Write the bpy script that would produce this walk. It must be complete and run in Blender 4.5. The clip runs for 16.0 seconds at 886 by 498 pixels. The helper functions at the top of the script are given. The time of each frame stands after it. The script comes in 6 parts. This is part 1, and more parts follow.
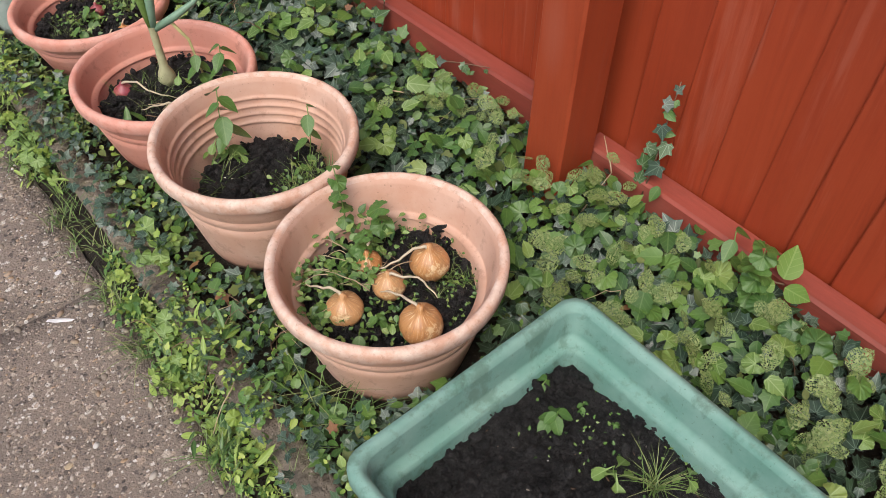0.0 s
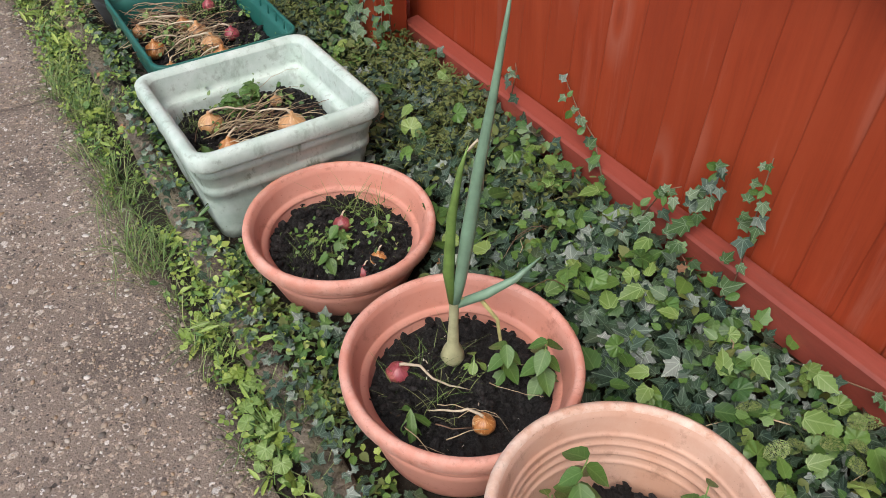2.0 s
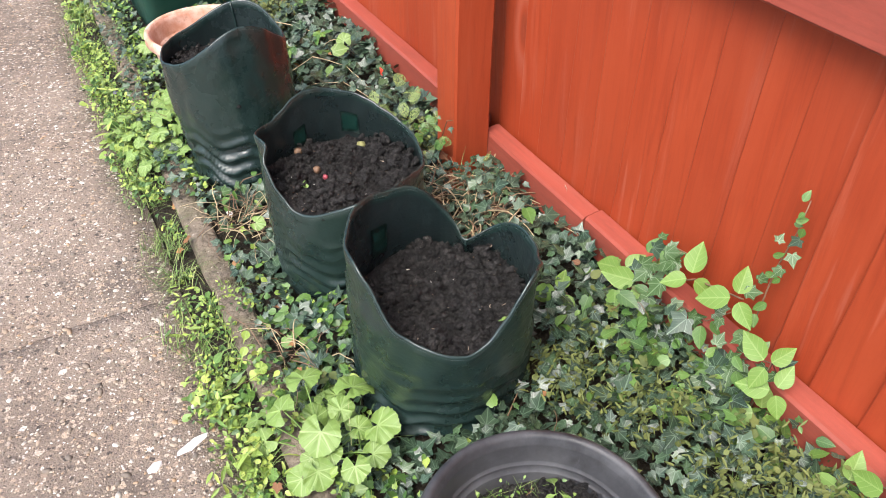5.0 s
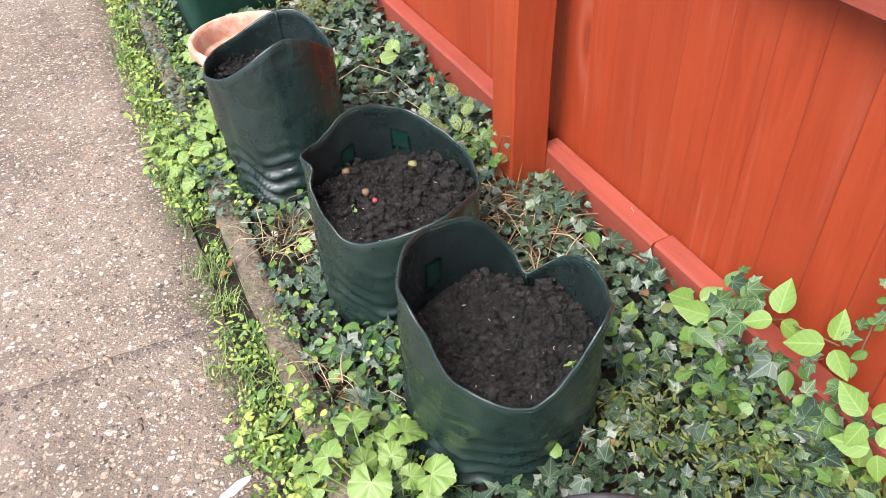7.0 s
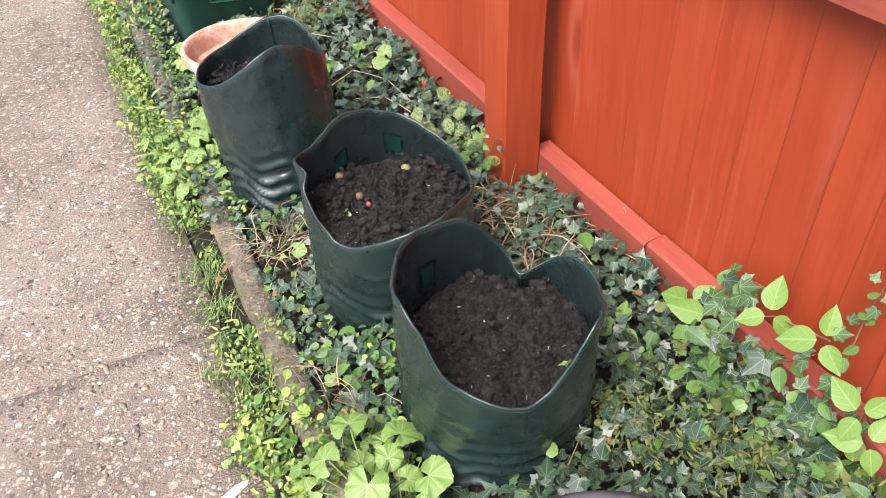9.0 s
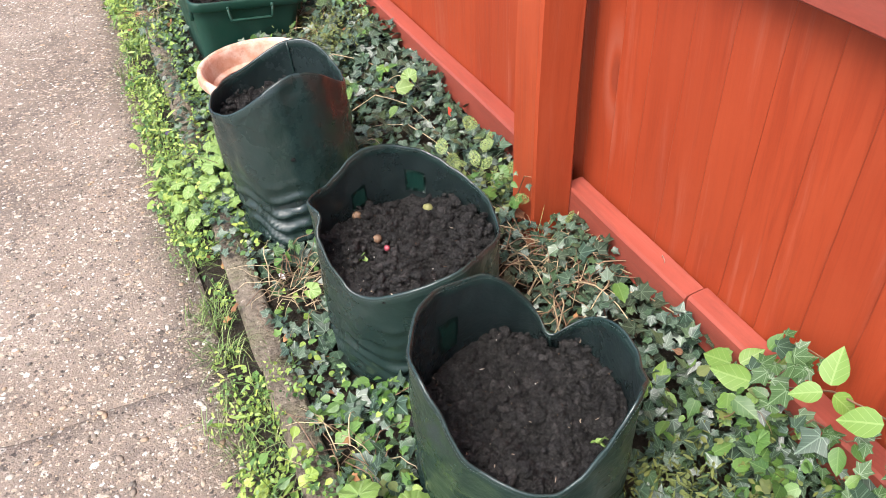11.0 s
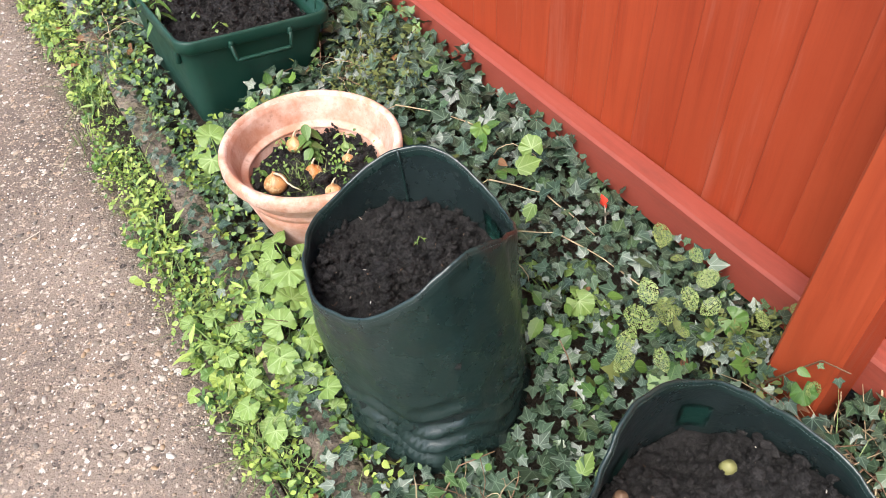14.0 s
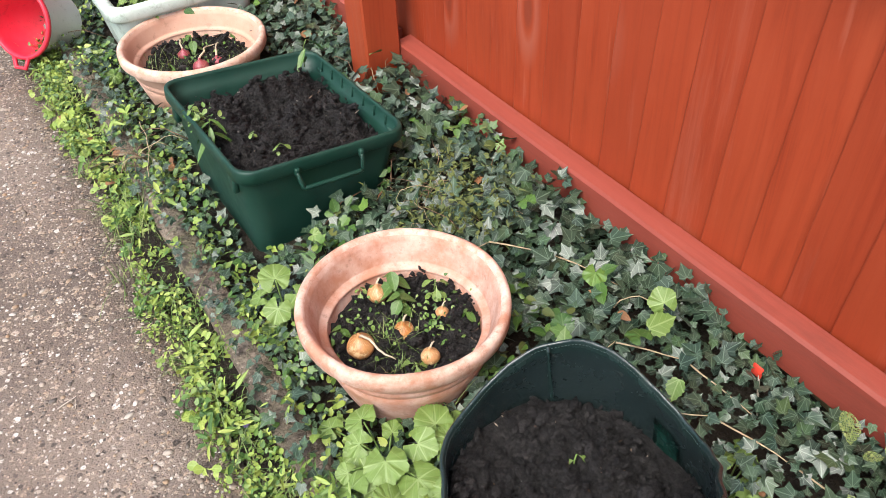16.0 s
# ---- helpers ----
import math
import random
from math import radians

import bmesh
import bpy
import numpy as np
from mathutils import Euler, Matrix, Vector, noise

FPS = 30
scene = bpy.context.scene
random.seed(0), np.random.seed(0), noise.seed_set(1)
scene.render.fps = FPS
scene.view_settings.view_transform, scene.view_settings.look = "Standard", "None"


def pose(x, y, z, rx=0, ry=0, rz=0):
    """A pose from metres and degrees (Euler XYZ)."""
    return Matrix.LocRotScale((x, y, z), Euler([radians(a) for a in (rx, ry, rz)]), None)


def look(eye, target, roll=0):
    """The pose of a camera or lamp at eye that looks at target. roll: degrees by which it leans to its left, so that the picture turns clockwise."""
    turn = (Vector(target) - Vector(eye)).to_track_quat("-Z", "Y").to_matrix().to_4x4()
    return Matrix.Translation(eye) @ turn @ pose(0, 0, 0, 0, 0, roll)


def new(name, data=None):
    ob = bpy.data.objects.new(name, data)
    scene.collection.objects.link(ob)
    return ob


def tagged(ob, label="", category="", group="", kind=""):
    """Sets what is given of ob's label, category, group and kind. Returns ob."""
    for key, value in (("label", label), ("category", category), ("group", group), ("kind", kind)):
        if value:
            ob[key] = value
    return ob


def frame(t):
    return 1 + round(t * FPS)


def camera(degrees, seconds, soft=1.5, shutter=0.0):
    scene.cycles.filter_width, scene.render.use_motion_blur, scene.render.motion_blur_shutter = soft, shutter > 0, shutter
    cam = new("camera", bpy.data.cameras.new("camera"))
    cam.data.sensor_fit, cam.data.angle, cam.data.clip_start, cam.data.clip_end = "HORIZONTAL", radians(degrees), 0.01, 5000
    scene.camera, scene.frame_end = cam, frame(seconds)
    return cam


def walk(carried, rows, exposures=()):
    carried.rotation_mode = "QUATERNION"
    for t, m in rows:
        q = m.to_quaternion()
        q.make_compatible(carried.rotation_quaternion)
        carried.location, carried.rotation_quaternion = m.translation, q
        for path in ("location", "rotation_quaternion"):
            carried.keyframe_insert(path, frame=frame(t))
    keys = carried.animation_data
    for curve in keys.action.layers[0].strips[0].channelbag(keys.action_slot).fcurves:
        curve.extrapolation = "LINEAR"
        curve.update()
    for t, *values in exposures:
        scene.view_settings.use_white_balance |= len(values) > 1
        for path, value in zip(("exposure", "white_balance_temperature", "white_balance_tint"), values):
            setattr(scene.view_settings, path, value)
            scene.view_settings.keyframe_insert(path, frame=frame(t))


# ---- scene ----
cam = camera(58.3, 16.0, soft=0.7)
PATH = [
    (0, (-0.182, -0.148, 1.387), (0.679, 0.883, -0.094), -0.1),
    (0.5, (-0.131, -0.064, 1.387), (0.676, 0.994, -0.105), 0.3),
    (1, (-0.158, 0.183, 1.397), (0.593, 1.344, -0.048), 2.0),
    (1.5, (-0.189, 0.5, 1.374), (0.594, 1.683, -0.035), -2.1),
    (2, (-0.193, 0.812, 1.373), (0.605, 2.039, 0.008), 0.8),
    (2.5, (-0.137, 1.22, 1.413), (0.597, 2.511, 0.073), 2.6),
    (3, (-0.152, 1.664, 1.398), (0.58, 3.042, 0.148), 2.2),
    (3.5, (-0.183, 2.055, 1.411), (0.571, 3.403, 0.14), 1.0),
    (4, (-0.152, 2.541, 1.389), (0.576, 3.901, 0.117), 1.6),
    (4.5, (-0.087, 2.827, 1.378), (0.611, 4.206, 0.108), 0.3),
    (5, (-0.105, 3.133, 1.392), (0.64, 4.497, 0.133), 0.6),
    (5.2, (-0.104, 3.2, 1.396), (0.629, 4.571, 0.138), 0.4),
    (7.3, (-0.058, 3.279, 1.371), (0.58, 4.682, 0.096), -1.9),
    (7.5, (-0.061, 3.27, 1.367), (0.584, 4.676, 0.1), -2.1),
    (8, (-0.064, 3.269, 1.368), (0.595, 4.67, 0.103), -2.3),
    (10.3, (-0.055, 3.267, 1.39), (0.596, 4.679, 0.132), -2.3),
    (10.5, (-0.046, 3.297, 1.377), (0.613, 4.709, 0.123), -2.0),
    (11, (0.005, 3.411, 1.364), (0.614, 4.85, 0.115), -2.4),
    (11.5, (-0.02, 3.61, 1.348), (0.66, 4.991, 0.072), -3.0),
    (12, (-0.103, 3.895, 1.353), (0.633, 5.231, 0.06), -1.8),
    (12.5, (-0.063, 4.171, 1.317), (0.689, 5.507, 0.032), -2.8),
    (13, (-0.042, 4.386, 1.329), (0.67, 5.669, -0.029), -1.9),
    (13.5, (-0.051, 4.462, 1.315), (0.655, 5.681, -0.105), -2.5),
    (14, (-0.057, 4.492, 1.321), (0.656, 5.704, -0.1), -2.7),
    (14.5, (-0.057, 4.497, 1.318), (0.698, 5.689, -0.099), -3.1),
    (15, (-0.073, 4.608, 1.326), (0.718, 5.826, -0.049), -2.7),
    (15.5, (-0.119, 4.714, 1.321), (0.694, 5.98, 0.004), -1.8),
    (16, (-0.062, 4.918, 1.303), (0.713, 6.196, -0.026), -2.6),
]
EXPOSURES = [(0, 0.36), (2.5, 0.32), (3.5, 0.54), (4.3, 1.0), (5.0, 1.36), (12, 1.5), (13.5, 1.3), (14.7, 1.27), (16, 1.04)]
SLOPE = Vector((-0.027, -0.047, 0.9985)).rotation_difference(Vector((0, 0, 1))).to_matrix().to_4x4()  # the drive climbs gently
walk(cam, [(t, SLOPE @ look(eye, target, roll)) for t, eye, target, roll in PATH], EXPOSURES)

# ---- world and light: a bright overcast sky ----
world = bpy.data.worlds.new("overcast_sky")
scene.world = world
world.use_nodes = True
wn = world.node_tree
sky = wn.nodes.new("ShaderNodeTexSky")
sky.sky_type = "NISHITA"
sky.sun_disc = False
sky.sun_elevation, sky.sun_rotation = radians(58), radians(-120)
sky.air_density, sky.dust_density, sky.ozone_density = 0.8, 4.0, 0.8
wn.links.new(sky.outputs[0], wn.nodes["Background"].inputs[0])
wn.nodes["Background"].inputs[1].default_value = 0.15
sun = new("sun", bpy.data.lights.new("sun", "SUN"))
sun.data.energy, sun.data.angle, sun.data.color = 1.5, radians(35), (1.0, 0.98, 0.96)
sun.matrix_basis = look((-4.5, -2.2, 8.0), (0, 0, 0))

# ---- material helpers ----


class Shade:
    """A node material being written."""

    def __init__(self, name, rough=0.6, metal=0.0, spec=0.5):
        self.m = bpy.data.materials.new(name)
        self.m.use_nodes = True
        self.t = self.m.node_tree
        self.b = self.t.nodes["Principled BSDF"]
        self.b.inputs["Roughness"].default_value = rough
        self.b.inputs["Metallic"].default_value = metal
        self.b.inputs["Specular IOR Level"].default_value = spec
        self.co = self.t.nodes.new("ShaderNodeTexCoord").outputs["Object"]

    def put(self, socket, value):
        if isinstance(value, bpy.types.NodeSocket):
            self.t.links.new(value, socket)
        else:
            socket.default_value = value

    def noise(self, scale, detail=4, rough=0.6, vec=None, stretch=None, dist=0.0):
        n = self.t.nodes.new("ShaderNodeTexNoise")
        n.inputs["Scale"].default_value, n.inputs["Detail"].default_value = scale, detail
        n.inputs["Roughness"].default_value, n.inputs["Distortion"].default_value = rough, dist
        v = vec or self.co
        if stretch:
            mp = self.t.nodes.new("ShaderNodeMapping")
            mp.inputs["Scale"].default_value = stretch
            self.put(mp.inputs["Vector"], v)
            v = mp.outputs[0]
        self.put(n.inputs["Vector"], v)
        return n.outputs["Fac"]

    def voronoi(self, scale, feature="F1", out="Distance", vec=None):
        n = self.t.nodes.new("ShaderNodeTexVoronoi")
        n.feature = feature
        n.inputs["Scale"].default_value = scale
        self.put(n.inputs["Vector"], vec or self.co)
        return n.outputs[out]

    def ramp(self, fac, stops):
        r = self.t.nodes.new("ShaderNodeValToRGB")
        e = r.color_ramp.elements
        while len(e) < len(stops):
            e.new(0.5)
        for el, (p, c) in zip(e, stops):
            el.position = p
            el.color = (*c, 1) if isinstance(c, tuple) else (c, c, c, 1)
        self.put(r.inputs[0], fac)
        return r.outputs[0]

    def mix(self, fac, a, b, kind="MIX"):
        n = self.t.nodes.new("ShaderNodeMix")
        n.data_type, n.blend_type = "RGBA", kind
        self.put(n.inputs[0], fac)
        for s, v in ((6, a), (7, b)):
            self.put(n.inputs[s], (*v, 1) if isinstance(v, tuple) else v)
        return n.outputs[2]

    def math(self, op, a, b=0.0):
        n = self.t.nodes.new("ShaderNodeMath")
        n.operation = op
        self.put(n.inputs[0], a)
        self.put(n.inputs[1], b)
        return n.outputs[0]

    def bump(self, height, strength=0.3, dist=0.002):
        n = self.t.nodes.new("ShaderNodeBump")
        n.inputs["Strength"].default_value, n.inputs["Distance"].default_value = strength, dist
        self.put(n.inputs["Height"], height)
        if self.b.inputs["Normal"].is_linked:
            self.t.links.new(self.b.inputs["Normal"].links[0].from_socket, n.inputs["Normal"])
        self.t.links.new(n.outputs[0], self.b.inputs["Normal"])

    def colour(self, c):
        self.put(self.b.inputs["Base Color"], (*c, 1) if isinstance(c, tuple) else c)
        return self

    def island(self):
        return self.t.nodes.new("ShaderNodeNewGeometry").outputs["Random Per Island"]

    def each(self):
        return self.t.nodes.new("ShaderNodeObjectInfo").outputs["Random"]

    def uv(self):
        s = self.t.nodes.new("ShaderNodeSeparateXYZ")
        self.put(s.inputs[0], self.t.nodes.new("ShaderNodeTexCoord").outputs["UV"])
        return s.outputs[0], s.outputs[1]


def plastic(name, base, dark, pale, rough=0.5, chalk=0.5, scale=9.0, bump=0.12, spec=0.4, algae=0.0):
    """Weathered garden plastic: chalky bloom, dirt freckles, a fine relief."""
    s = Shade(name, rough, spec=spec)
    bloom = s.ramp(s.noise(scale, 6, 0.65), [(0.38, 0.0), (0.68, 1.0)])
    c = s.mix(s.math("MULTIPLY", bloom, chalk), base, pale)
    dirt = s.ramp(s.noise(scale * 3.1, 5, 0.7), [(0.56, 0.0), (0.74, 1.0)])
    c = s.mix(s.math("MULTIPLY", dirt, 0.55), c, dark)
    specks = s.ramp(s.noise(scale * 22, 2, 0.5), [(0.69, 0.0), (0.74, 1.0)])
    c = s.mix(s.math("MULTIPLY", specks, 0.5), c, dark)
    if algae:
        runs = s.ramp(s.noise(3.0, 6, 0.7, stretch=(4.0, 4.0, 2.2), dist=0.2), [(0.54, 0.0), (0.62, 1.0)])
        c = s.mix(s.math("MULTIPLY", runs, algae), c, dark)
    scuff = s.ramp(s.noise(scale * 2.0, 7, 0.8, stretch=(3.0, 3.0, 0.5)), [(0.60, 0.0), (0.70, 1.0)])
    c = s.mix(s.math("MULTIPLY", scuff, chalk * 0.35), c, pale)
    s.colour(c)
    s.put(s.b.inputs["Roughness"], s.ramp(bloom, [(0.0, rough), (1.0, min(1.0, rough + 0.22))]))
    s.bump(s.noise(scale * 14, 4), bump, 0.001)
    return s.m


def leafy(name, cols, vein=(0.3, 0.36, 0.2), veins=0.35, rough=0.42, spread=1.0, spec=0.45, trans=0.0, palmate=False):
    """Leaves: a colour of its own for each leaf, a pale midrib and side veins, mottling."""
    s = Shade(name, rough, spec=spec)
    k = len(cols) - 1
    c = s.ramp(s.island(), [(i / k, col) for i, col in enumerate(cols)])
    c = s.mix(s.math("MULTIPLY", s.noise(55, 3), 0.45), c, cols[0])
    u, v = s.uv()
    au = s.math("ABSOLUTE", u)
    rib = s.math("LESS_THAN", au, 0.022)
    if palmate:
        for ang in (38, 82):
            off = s.math("ABSOLUTE", s.math("SUBTRACT", s.math("MULTIPLY", au, math.cos(radians(ang))), s.math("MULTIPLY", v, math.sin(radians(ang)))))
            rib = s.math("MAXIMUM", rib, s.math("LESS_THAN", off, 0.016))
    side = s.math("LESS_THAN", s.math("ABSOLUTE", s.math("SUBTRACT", s.math("FRACT", s.math("MULTIPLY", s.math("SUBTRACT", v, s.math("MULTIPLY", au, spread)), 4.5)), 0.5)), 0.06)
    c = s.mix(s.math("MULTIPLY", s.math("MAXIMUM", rib, s.math("MULTIPLY", side, 0.35 if palmate else 0.6)), veins), c, vein)
    s.colour(c)
    s.bump(s.noise(140, 3), 0.25, 0.001)
    if trans:
        s.b.inputs["Subsurface Weight"].default_value = trans
        s.b.inputs["Subsurface Radius"].default_value = (0.004, 0.006, 0.002)
        s.b.inputs["Subsurface Scale"].default_value = 0.5
    return s.m


# fence: red-brown wood stain, brushed on thick, worn along the grain
def stain_material(name, grain_axis, deep, base, light, worn, faded=0.3, dull=0.0):
    s = Shade(name, 0.5, spec=0.35)
    st = {"z": (14, 14, 0.7), "y": (14, 0.7, 14)}[grain_axis]
    flat = {"z": (1.0, 1.0, 0.30), "y": (1.0, 0.30, 1.0)}[grain_axis]
    shift = s.t.nodes.new("ShaderNodeVectorMath")
    shift.operation = "ADD"
    s.put(shift.inputs[0], s.co)
    s.put(shift.inputs[1], s.math("MULTIPLY", s.each(), 7.0))
    mp = s.t.nodes.new("ShaderNodeMapping")
    mp.inputs["Scale"].default_value = flat
    s.put(mp.inputs["Vector"], shift.outputs[0])
    knot = s.voronoi(4.6, vec=mp.outputs[0])
    pull = s.ramp(knot, [(0.0, 1.0), (0.22, 0.0)])
    grain = s.noise(3.0, 6, 0.65, vec=shift.outputs[0], stretch=st, dist=0.9)
    grain = s.math("ADD", grain, s.math("MULTIPLY", pull, 0.12))
    c = s.ramp(grain, [(0.25, deep), (0.5, base), (0.8, light)])
    broad = s.ramp(s.noise(2.6, 5, 0.65, vec=shift.outputs[0]), [(0.36, 0.0), (0.66, 1.0)])
    c = s.mix(s.math("MULTIPLY", broad, 0.45), c, light)
    blot = s.ramp(s.noise(7.0, 5, 0.7, vec=shift.outputs[0], stretch=flat), [(0.54, 0.0), (0.70, 1.0)])
    c = s.mix(s.math("MULTIPLY", blot, 0.35), c, deep)
    wear = s.ramp(s.noise(2.6, 7, 0.75, vec=shift.outputs[0], stretch=tuple(v * 0.3 for v in st)), [(0.56, 0.0), (0.68, 1.0)])
    c = s.mix(s.math("MULTIPLY", wear, faded), c, worn)
    streak = s.ramp(s.noise(2.0, 3, 0.5, vec=shift.outputs[0], stretch=tuple(v * 1.6 for v in st)), [(0.66, 0.0), (0.74, 1.0)])
    c = s.mix(s.math("MULTIPLY", streak, faded * 0.8), c, worn)
    c = s.mix(s.ramp(knot, [(0.05, 0.55), (0.085, 0.0)]), c, (0.15, 0.035, 0.02))
    c = s.mix(s.ramp(knot, [(0.08, 0.0), (0.12, 0.5), (0.22, 0.0)]), c, worn)
    c = s.mix(s.math("MULTIPLY", s.each(), 0.35), c, deep)
    grime = s.ramp(s.noise(4.0, 7, 0.75, stretch=tuple(v * 0.12 + 0.5 for v in st)), [(0.5, 0.0), (0.68, 1.0)])
    c = s.mix(s.math("MULTIPLY", grime, dull), c, (0.12, 0.036, 0.026))
    s.colour(c)
    s.put(s.b.inputs["Roughness"], s.ramp(grain, [(0.2, 0.42), (0.8, 0.62)]))
    s.bump(s.noise(9.0, 5, 0.7, vec=shift.outputs[0], stretch=st), 0.3, 0.002)
    s.bump(s.ramp(knot, [(0.03, 0.0), (0.07, 1.0)]), 0.35, 0.002)
    return s.m


M = {}
M["board"] = stain_material("red_stained_board", "z", (0.225, 0.030, 0.011), (0.315, 0.046, 0.015), (0.37, 0.064, 0.022), (0.42, 0.135, 0.085), 0.42)
M["post"] = stain_material("red_stained_post", "z", (0.25, 0.037, 0.014), (0.34, 0.056, 0.019), (0.385, 0.071, 0.026), (0.42, 0.13, 0.08), 0.2)
M["rail"] = stain_material("faded_red_rail", "y", (0.21, 0.042, 0.027), (0.29, 0.062, 0.041), (0.34, 0.080, 0.054), (0.38, 0.13, 0.095), 0.35, 0.42)


def make_gravel_board():
    s = Shade("algae_green_gravel_board", 0.8)
    s.colour(s.ramp(s.noise(7, 5, stretch=(6, 0.8, 6)), [(0.3, (0.07, 0.075, 0.03)), (0.7, (0.19, 0.16, 0.08))]))
    s.bump(s.noise(30, 4), 0.4, 0.003)
    return s.m


M["gravel_board"] = make_gravel_board()


def make_concrete():
    s = Shade("exposed_aggregate_concrete", 0.85, spec=0.25)
    c = s.ramp(s.noise(1.3, 5, 0.6), [(0.3, (0.20, 0.158, 0.126)), (0.7, (0.30, 0.246, 0.200))])
    c = s.mix(s.ramp(s.noise(3.2, 7, 0.75), [(0.50, 0.0), (0.68, 0.85)]), c, (0.105, 0.085, 0.070))
    c = s.mix(s.ramp(s.noise(2.3, 4, 0.6, stretch=(1.0, 1.2, 1.0)), [(0.56, 0.0), (0.74, 0.5)]), c, (0.29, 0.22, 0.165))
    warp = s.t.nodes.new("ShaderNodeVectorMath")
    warp.operation = "ADD"
    nz = s.t.nodes.new("ShaderNodeTexNoise")
    nz.inputs["Scale"].default_value = 60
    s.put(nz.inputs["Vector"], s.co)
    sc = s.t.nodes.new("ShaderNodeVectorMath")
    sc.operation = "SCALE"
    sc.inputs["Scale"].default_value = 0.012
    s.put(sc.inputs[0], nz.outputs["Color"])
    s.put(warp.inputs[0], s.co)
    s.put(warp.inputs[1], sc.outputs[0])
    for scale, edge, lo in ((38, 0.36, 0.62), (70, 0.40, 0.52), (140, 0.44, 0.5)):
        tone = s.voronoi(scale, out="Color", vec=warp.outputs[0])
        cell = s.voronoi(scale, vec=warp.outputs[0])
        grey = s.t.nodes.new("ShaderNodeSeparateColor")
        s.put(grey.inputs[0], tone)
        stone = s.ramp(grey.outputs[1], [(0.0, (0.06, 0.052, 0.045)), (0.25, (0.17, 0.14, 0.115)), (0.45, (0.36, 0.28, 0.21)), (0.65, (0.45, 0.36, 0.27)), (0.88, (0.52, 0.46, 0.38)), (1.0, (0.72, 0.69, 0.63))])
        keep = s.math("GREATER_THAN", grey.outputs[0], lo)
        c = s.mix(s.math("MULTIPLY", keep, s.ramp(cell, [(edge - 0.06, 0.95), (edge, 0.0)])), c, stone)
    c = s.mix(s.ramp(s.noise(620, 2, 0.6), [(0.42, 0.45), (0.52, 0.0)]), c, (0.05, 0.042, 0.036))
    c = s.mix(s.ramp(s.noise(5.5, 5, 0.7), [(0.64, 0.0), (0.72, 0.7)]), c, (0.05, 0.042, 0.036))
    s.colour(c)
    s.bump(s.voronoi(150, vec=warp.outputs[0]), 0.6, -0.003)
    s.bump(s.noise(220, 5, 0.7), 0.8, 0.003)
    return s.m


M["concrete"] = make_concrete()


def make_pebble():
    s = Shade("aggregate_pebbles", 0.6)
    c = s.ramp(s.island(), [(0.0, (0.11, 0.095, 0.08)), (0.25, (0.21, 0.165, 0.125)), (0.45, (0.32, 0.25, 0.18)), (0.58, (0.36, 0.23, 0.12)), (0.75, (0.40, 0.34, 0.27)), (0.92, (0.50, 0.46, 0.39)), (1.0, (0.70, 0.67, 0.61))])
    s.colour(s.mix(s.math("MULTIPLY", s.noise(220, 3), 0.4), c, (0.2, 0.17, 0.14)))
    return s.m


M["pebble"] = make_pebble()


def make_kerb():
    s = Shade("mossy_concrete_kerb", 0.9, spec=0.2)
    c = s.ramp(s.noise(9, 6, 0.7), [(0.3, (0.09, 0.072, 0.055)), (0.7, (0.27, 0.225, 0.175))])
    c = s.mix(s.ramp(s.noise(5, 5, 0.7), [(0.5, 0.0), (0.7, 0.7)]), c, (0.10, 0.10, 0.045))
    c = s.mix(s.ramp(s.noise(80, 3), [(0.62, 0.0), (0.72, 0.7)]), c, (0.45, 0.40, 0.33))
    s.colour(c)
    s.bump(s.noise(45, 6, 0.7), 1.0, 0.012)
    s.bump(s.voronoi(70), 0.6, -0.008)
    return s.m


M["kerb"] = make_kerb()


def make_soil(name, a, b):
    s = Shade(name, 0.75, spec=0.35)
    c = s.ramp(s.noise(120, 6, 0.8), [(0.32, a), (0.68, b)])
    crumb = s.ramp(s.island(), [(0.0, a), (0.6, tuple(0.55 * v for v in b)), (0.9, b), (1.0, tuple(1.7 * v for v in b))])
    s.colour(s.mix(0.55, c, crumb))
    s.bump(s.voronoi(110), 1.0, -0.012)
    s.bump(s.noise(240, 6, 0.85), 1.0, 0.012)
    return s.m


M["compost"] = make_soil("dark_potting_compost", (0.004, 0.0037, 0.0037), (0.056, 0.052, 0.050))
M["bed"] = make_soil("garden_bed_soil", (0.014, 0.011, 0.007), (0.06, 0.045, 0.028))


def make_perlite():
    s = Shade("perlite_and_bark_flecks", 0.8)
    s.colour(s.ramp(s.island(), [(0.0, (0.05, 0.03, 0.02)), (0.5, (0.14, 0.085, 0.05)), (0.8, (0.42, 0.36, 0.28)), (1.0, (0.75, 0.73, 0.68))]))
    return s.m


M["fleck"] = make_perlite()
M["tan"] = plastic("faded_tan_plastic", (0.57, 0.335, 0.235), (0.25, 0.14, 0.085), (0.68, 0.49, 0.39), 0.55, 0.6)
M["peach"] = plastic("blotched_terracotta_plastic", (0.47, 0.225, 0.145), (0.20, 0.085, 0.05), (0.68, 0.50, 0.42), 0.6, 0.85, 17.0)
M["tan_rim"] = plastic("chalky_tan_rim", (0.57, 0.335, 0.235), (0.22, 0.11, 0.06), (0.74, 0.60, 0.50), 0.6, 0.95, 26.0, 0.25)
M["peach_rim"] = plastic("chalky_terracotta_rim", (0.50, 0.245, 0.16), (0.22, 0.09, 0.05), (0.74, 0.58, 0.49), 0.65, 0.95, 24.0, 0.25)
